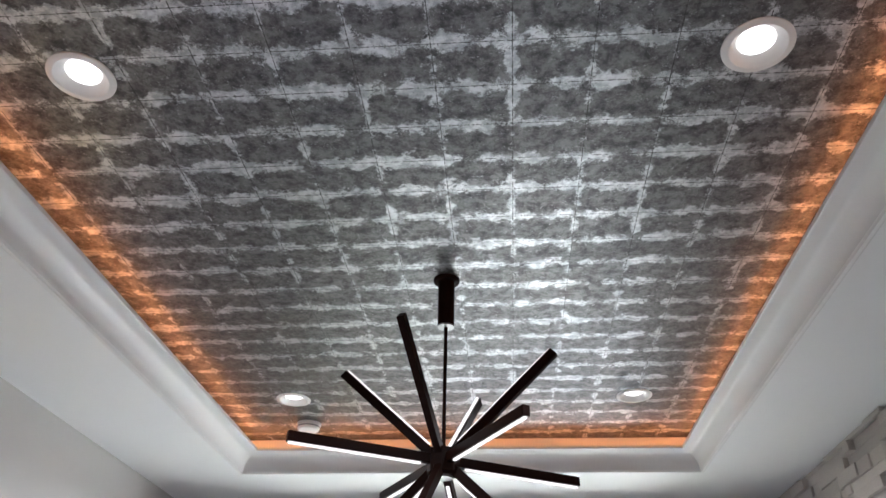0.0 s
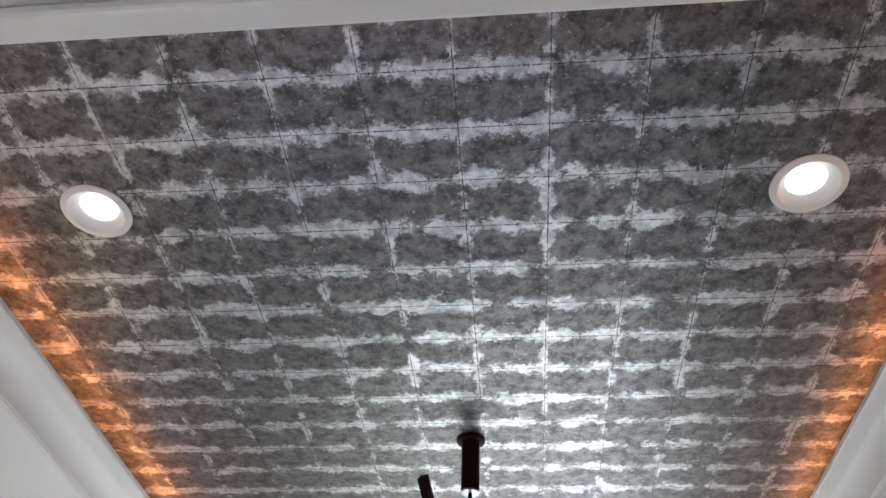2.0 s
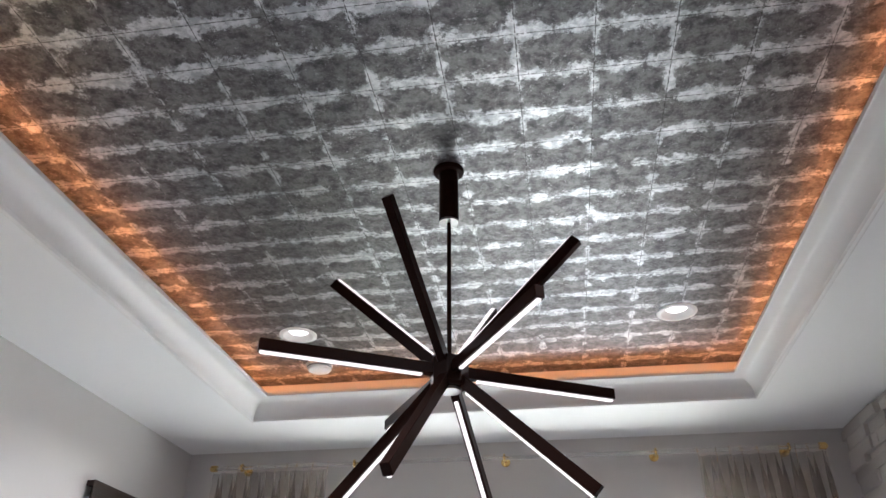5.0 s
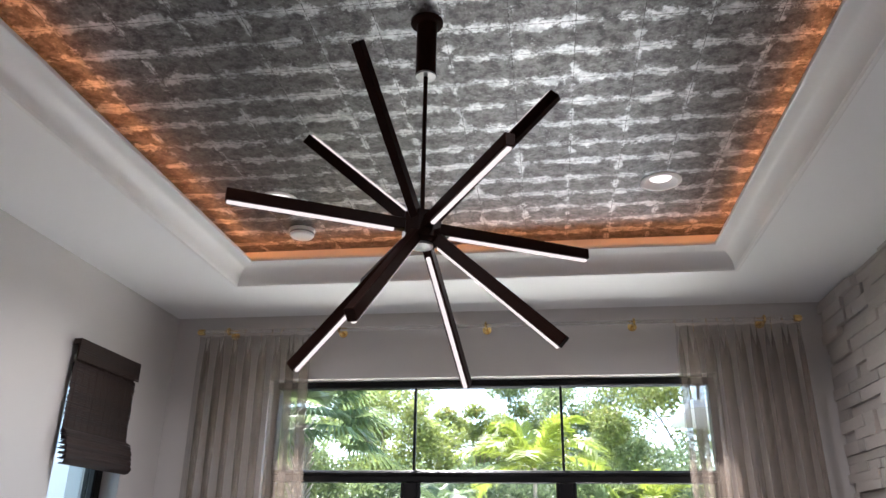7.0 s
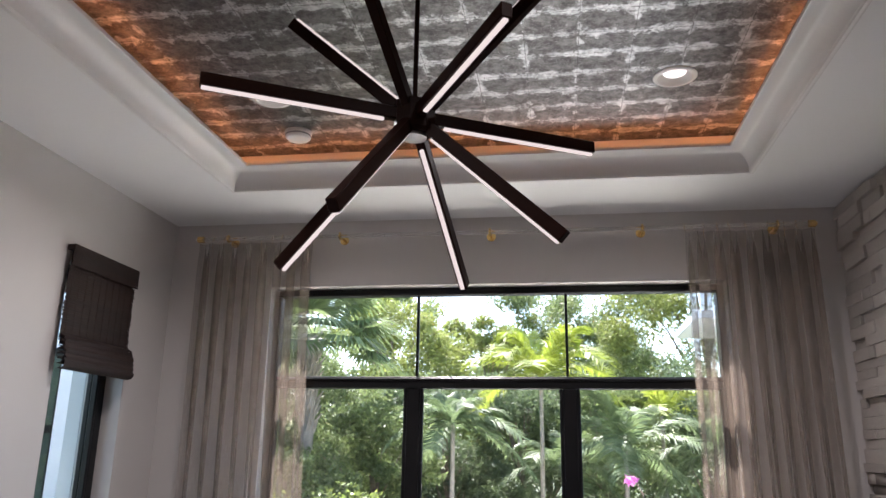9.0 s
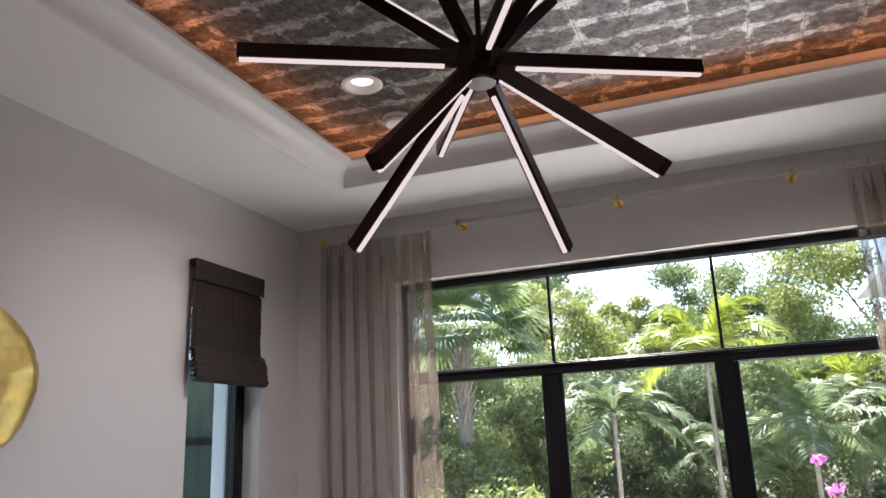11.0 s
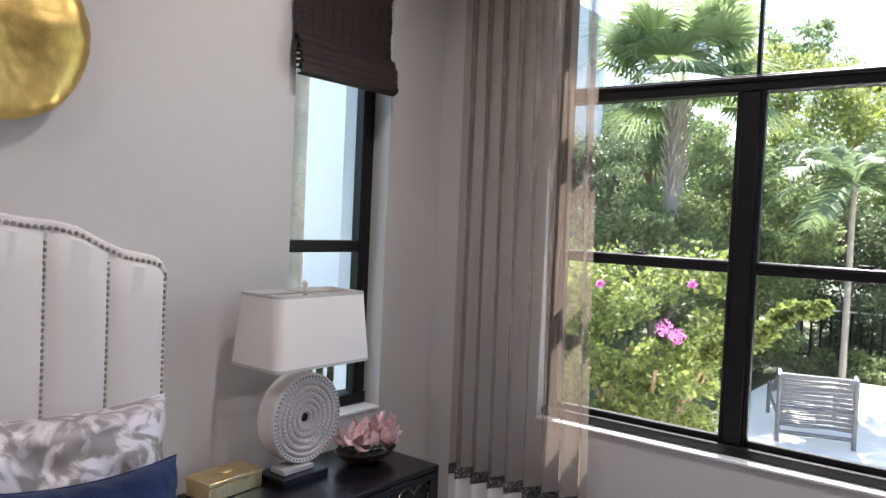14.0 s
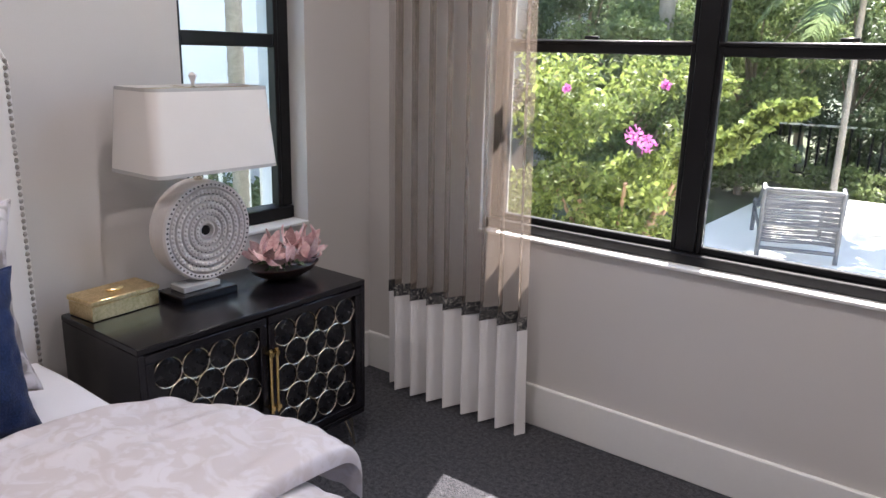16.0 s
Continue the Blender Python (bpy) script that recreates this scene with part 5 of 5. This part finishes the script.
    v, f = leaves(rng, np.array([(0.38, -0.64, 1.15), (0.44, -0.64, 1.11), (0.50, -0.62, 1.40), (-0.05, -0.6, 1.36)]), np.array([0.052, 0.046, 0.020, 0.016]), 55, 0.017, 1.0)
    from_arrays("flowers", v, f, PINK, b, "magenta flower clusters")["kind"] = "stuff"
    b2 = thing("flower_sprig", "tall sprig of magenta flowers in the garden", "flowers", (3.0, 3.6, -0.12))
    part("stem", sweep(B(), [(0, 0, 0), (-0.05, 0, 0.9), (-0.12, 0, 1.55), (-0.25, 0, 1.75)], 0.012, 6, taper=0.004), BARK, b2)
    v, f = leaves(rng, np.array([(-0.12, 0, 1.42), (-0.05, 0, 1.30), (-0.22, 0, 1.66)]), np.array([0.09, 0.10, 0.06]), 50, 0.03)
    from_arrays("flowers", v, f, PINK, b2, "magenta flower clusters")["kind"] = "stuff"
    structure("planting_bed", box(B(), (0.27, 1.6, -0.06), (1.0, 2.4, 0.06), 0.02), SOIL, "dark mulch bed under the flowering bush", "planting bed")
    # low clipped hedge
    h = thing("hedge", "low clipped green hedge along the deck", "hedge", (0, 7.2, -0.12))
    cs = np.stack([rng.uniform(0.1, 7.5, 150), rng.uniform(-0.25, 0.25, 150), rng.uniform(0.05, 0.32, 150)], 1)
    v, f = leaves(rng, cs, np.full(150, 0.16), 130, 0.028)
    from_arrays("foliage", v, f, LEAF_MID, h)["kind"] = "stuff"
    fence = thing("fence", "dark garden fence, top rail coloured pale as a highlight", "fence", (0, 8.2, -0.12))
    # white top rail: the highlight on the black rail, put in as colour
    for z, m in ((0.74, TRIM), (0.12, BLACK)):
        part("rail", box(B(), (3.5, 0, z), (8.4, 0.03, 0.025)), m, fence)
    for k in range(70):
        part("slat", box(B(), (-0.6 + k * 0.12, 0, 0.38), (0.03, 0.02, 0.70)), BLACK, fence)
    # lounger
    l = thing("lounge_chair", "low grey woven rope lounge chair on the deck", "lounge chair", (1.0, 3.58, -0.05), 18)
    rope = mat("grey_rope", (0.12, 0.12, 0.135), 0.8, var=0.3, scale=30, bump=0.4)
    fr = mat("grey_frame", (0.12, 0.12, 0.13), 0.5)
    for s in (-0.27, 0.27):
        part("frame_side", sweep(B(), [(s, 0.0, 0.0), (s, 0.0, 0.53), (s, 0.06, 0.55), (s, 0.55, 0.30), (s, 1.0, 0.28), (s, 1.0, 0.0)], 0.018, 8), fr, l)
        part("frame_rail", tube(B(), (s, 0, 0.20), (s, 1.0, 0.20), 0.013), fr, l)
    for z in (0.53, 0.27, 0.08):
        part("cross_bar", tube(B(), (-0.27, 0.0, z), (0.27, 0.0, z), 0.015), fr, l)
    for k in range(32):
        z = 0.52 - k * 0.0125
        part("rope", sweep(B(), [(-0.27, 0.005, z), (-0.1, 0.02, z - 0.004 * (k % 3)), (0.1, 0.02, z + 0.004 * ((k + 1) % 3)), (0.27, 0.005, z)], 0.0062, 5), rope, l)
    for k in range(24):
        y = 0.1 + k * 0.036
        part("rope", tube(B(), (-0.27, y, 0.29 - 0.1 * y + (0.12 if y < 0.4 else 0.08)), (0.27, y, 0.29 - 0.1 * y + (0.12 if y < 0.4 else 0.08)), 0.006, n=5), rope, l)
    # raised spa wall with mosaic tiles
    s = thing("spa_wall", "raised spa wall clad in iridescent blue mosaic", "spa", (2.62, 5.2, -0.05))
    part("core", box(B(), (0, 0, 0.19), (2.2, 0.8, 0.38)), DECK, s)
    part("coping", box(B(), (0, 0, 0.405), (2.3, 0.9, 0.05), 0.01), DECK, s, "pale stone coping")
    tile = mat("mosaic", (0.10, 0.16, 0.34), 0.2, var=0.3, object=0.6, col2=(0.34, 0.20, 0.42))
    bm = box(B(), (0, 0, 0), (0.096, 0.008, 0.030), 0.002)
    me = bpy.data.meshes.new("mosaic_tile")
    bm.to_mesh(me)
    bm.free()
    me.materials.append(tile)
    for r in range(11):
        for k in range(10):
            o = new("mosaic_tile", me)
            o.parent = s
            o.matrix_basis = Matrix.Translation((-1.05 + 0.1 * k + 0.05 * (r % 2), -0.404, 0.02 + 0.034 * r))
    # white wing of the house beyond the side window
    w = thing("house_wing", "white stucco wing of the house with dark windows", "house", (-3.2, 0, -0.12))
    part("wall", box(B(), (-1.0, 3.4, 2.5), (2.0, 9.5, 5.0), 0.01), STUCCO, w, "white stucco wall")
    for y0 in (2.57, 4.35):
        win = part("window", box(B(), (0.01, y0 + 0.51, 1.65), (0.05, 1.06, 2.5), 0.004), BLACK, w, "black window frame")
        for z0 in (0.47, 1.27, 2.07):
            part("pane", box(B(), (0.037, y0 + 0.51, z0 + 0.38), (0.006, 0.98, 0.72)), mat("dark_mirror_glass", (0.05, 0.07, 0.06), 0.03, metal=0.0, var=0.1, bump=0, specular=1.0), win, "dark reflecting glass")
    g = thing("railing", "white slatted railing in front of shrubs", "railing", (-2.2, 1.3, -0.12))
    for z in (0.10, 0.88):
        part("rail", box(B(), (0, 0, z), (0.03, 3.0, 0.03)), TRIM, g)
    for k in range(25):
        part("baluster", box(B(), (0, -1.45 + k * 0.12, 0.49), (0.02, 0.022, 0.76)), TRIM, g)
    sh = thing("shrub_row", "low green shrubs behind the railing", "shrub", (-2.75, 1.6, -0.12))
    cs = np.stack([rng.uniform(-0.3, 0.3, 60), rng.uniform(-1.6, 1.8, 60), rng.uniform(0.1, 0.55, 60)], 1)
    v, f = leaves(rng, cs, np.full(60, 0.2), 110, 0.035)
    from_arrays("foliage", v, f, LEAF_DARK, sh)["kind"] = "stuff"
    t = thing("palm_tree", "smooth pale ringed palm beside the white wing", "palm tree", (-1.60, 0.53, -0.12), group="garden palms")
    prof = []
    for k in range(44):
        prof += [(0.052, k * 0.085), (0.047, k * 0.085 + 0.07), (0.050, k * 0.085 + 0.077)]
    part("trunk", lathe(B(), prof, 14), PALMBARK, t)
    for i in range(9):
        V, F = frond(rng, np.array([0, 0, 3.7]), 2.4 * i, 0.1 + 0.12 * i, 1.7, 0.5, 0.45, 22)
        from_arrays("frond", V, F, LEAF_PALM, t)
    e = thing("house_eave", "white eave of the neighbouring roof", "house", (3.75, 6.0, 3.38))
    bm = box(B(), (0.9, 0, 0.0), (1.8, 1.6, 0.10), 0.01)
    box(bm, (1.1, 0, 0.25), (1.35, 1.5, 0.40), 0.01, Euler((0, radians(-35), 0)).to_matrix())
    part("roof", bm, STUCCO, e)
    part("wall", box(B(), (1.5, 0.2, -1.77), (0.9, 1.2, 3.44)), STUCCO, e)


garden()

# ---- stacked stone on the east wall ----


def stone_cladding():
    c = thing("stone_cladding", "pale split-face travertine stacked stone wall cladding", "stone wall", (W, 0, 0), kind="structure")
    rnd = random.Random(21)
    protos = []
    for k in range(6):
        bm = box(B(), (0, 0, 0), (1, 1, 1))
        bmesh.ops.subdivide_edges(bm, edges=[e for e in bm.edges if abs((e.verts[0].co - e.verts[1].co).y) > 0.5], cuts=1)
        for v in bm.verts:
            if v.co.x < 0:
                v.co.x += rnd.uniform(-0.05, 0.05)
            v.co.y += rnd.uniform(-0.01, 0.01)
            v.co.z += rnd.uniform(-0.03, 0.03)
        bmesh.ops.recalc_face_normals(bm, faces=bm.faces)
        me = bpy.data.meshes.new("stone")
        bm.to_mesh(me)
        bm.free()
        me.materials.append(STONE)
        protos.append(me)
    verts, faces, count = [], [], 0
    z = 0.151
    while z < H - 0.012:
        h = rnd.choice((0.042, 0.050, 0.056, 0.062))
        h = min(h, H - 0.002 - z)
        y = -0.002
        while y > D + 0.05:
            ln = rnd.choice((0.07, 0.12, 0.20, 0.26, 0.32, 0.38)) * rnd.uniform(0.85, 1.15)
            d = rnd.choice((0.016, 0.028, 0.031, 0.034, 0.038, 0.046))
            near = z > 1.70 and y > -1.5 and count < 300
            m = Matrix.Translation((-d / 2, y - ln / 2, z + h / 2)) @ Matrix.Diagonal((d, ln - 0.0025, h - 0.002, 1))
            me = rnd.choice(protos)
            if near:
                o = new("stone", me)
                o.parent = c
                o.matrix_basis = m
                count += 1
            else:
                k = sum(len(v) for v in verts)
                co = np.array([m @ v.co for v in me.vertices])
                verts.append(co)
                for p in me.polygons:
                    vs = list(p.vertices)
                    for a, b in zip(vs[1:], vs[2:]):
                        faces.append((vs[0] + k, a + k, b + k))
            y -= ln
        z += h
    ob = from_arrays("stone_courses", np.concatenate(verts), faces, STONE_JOINED, c)
    ob["kind"] = "stuff"


stone_cladding()
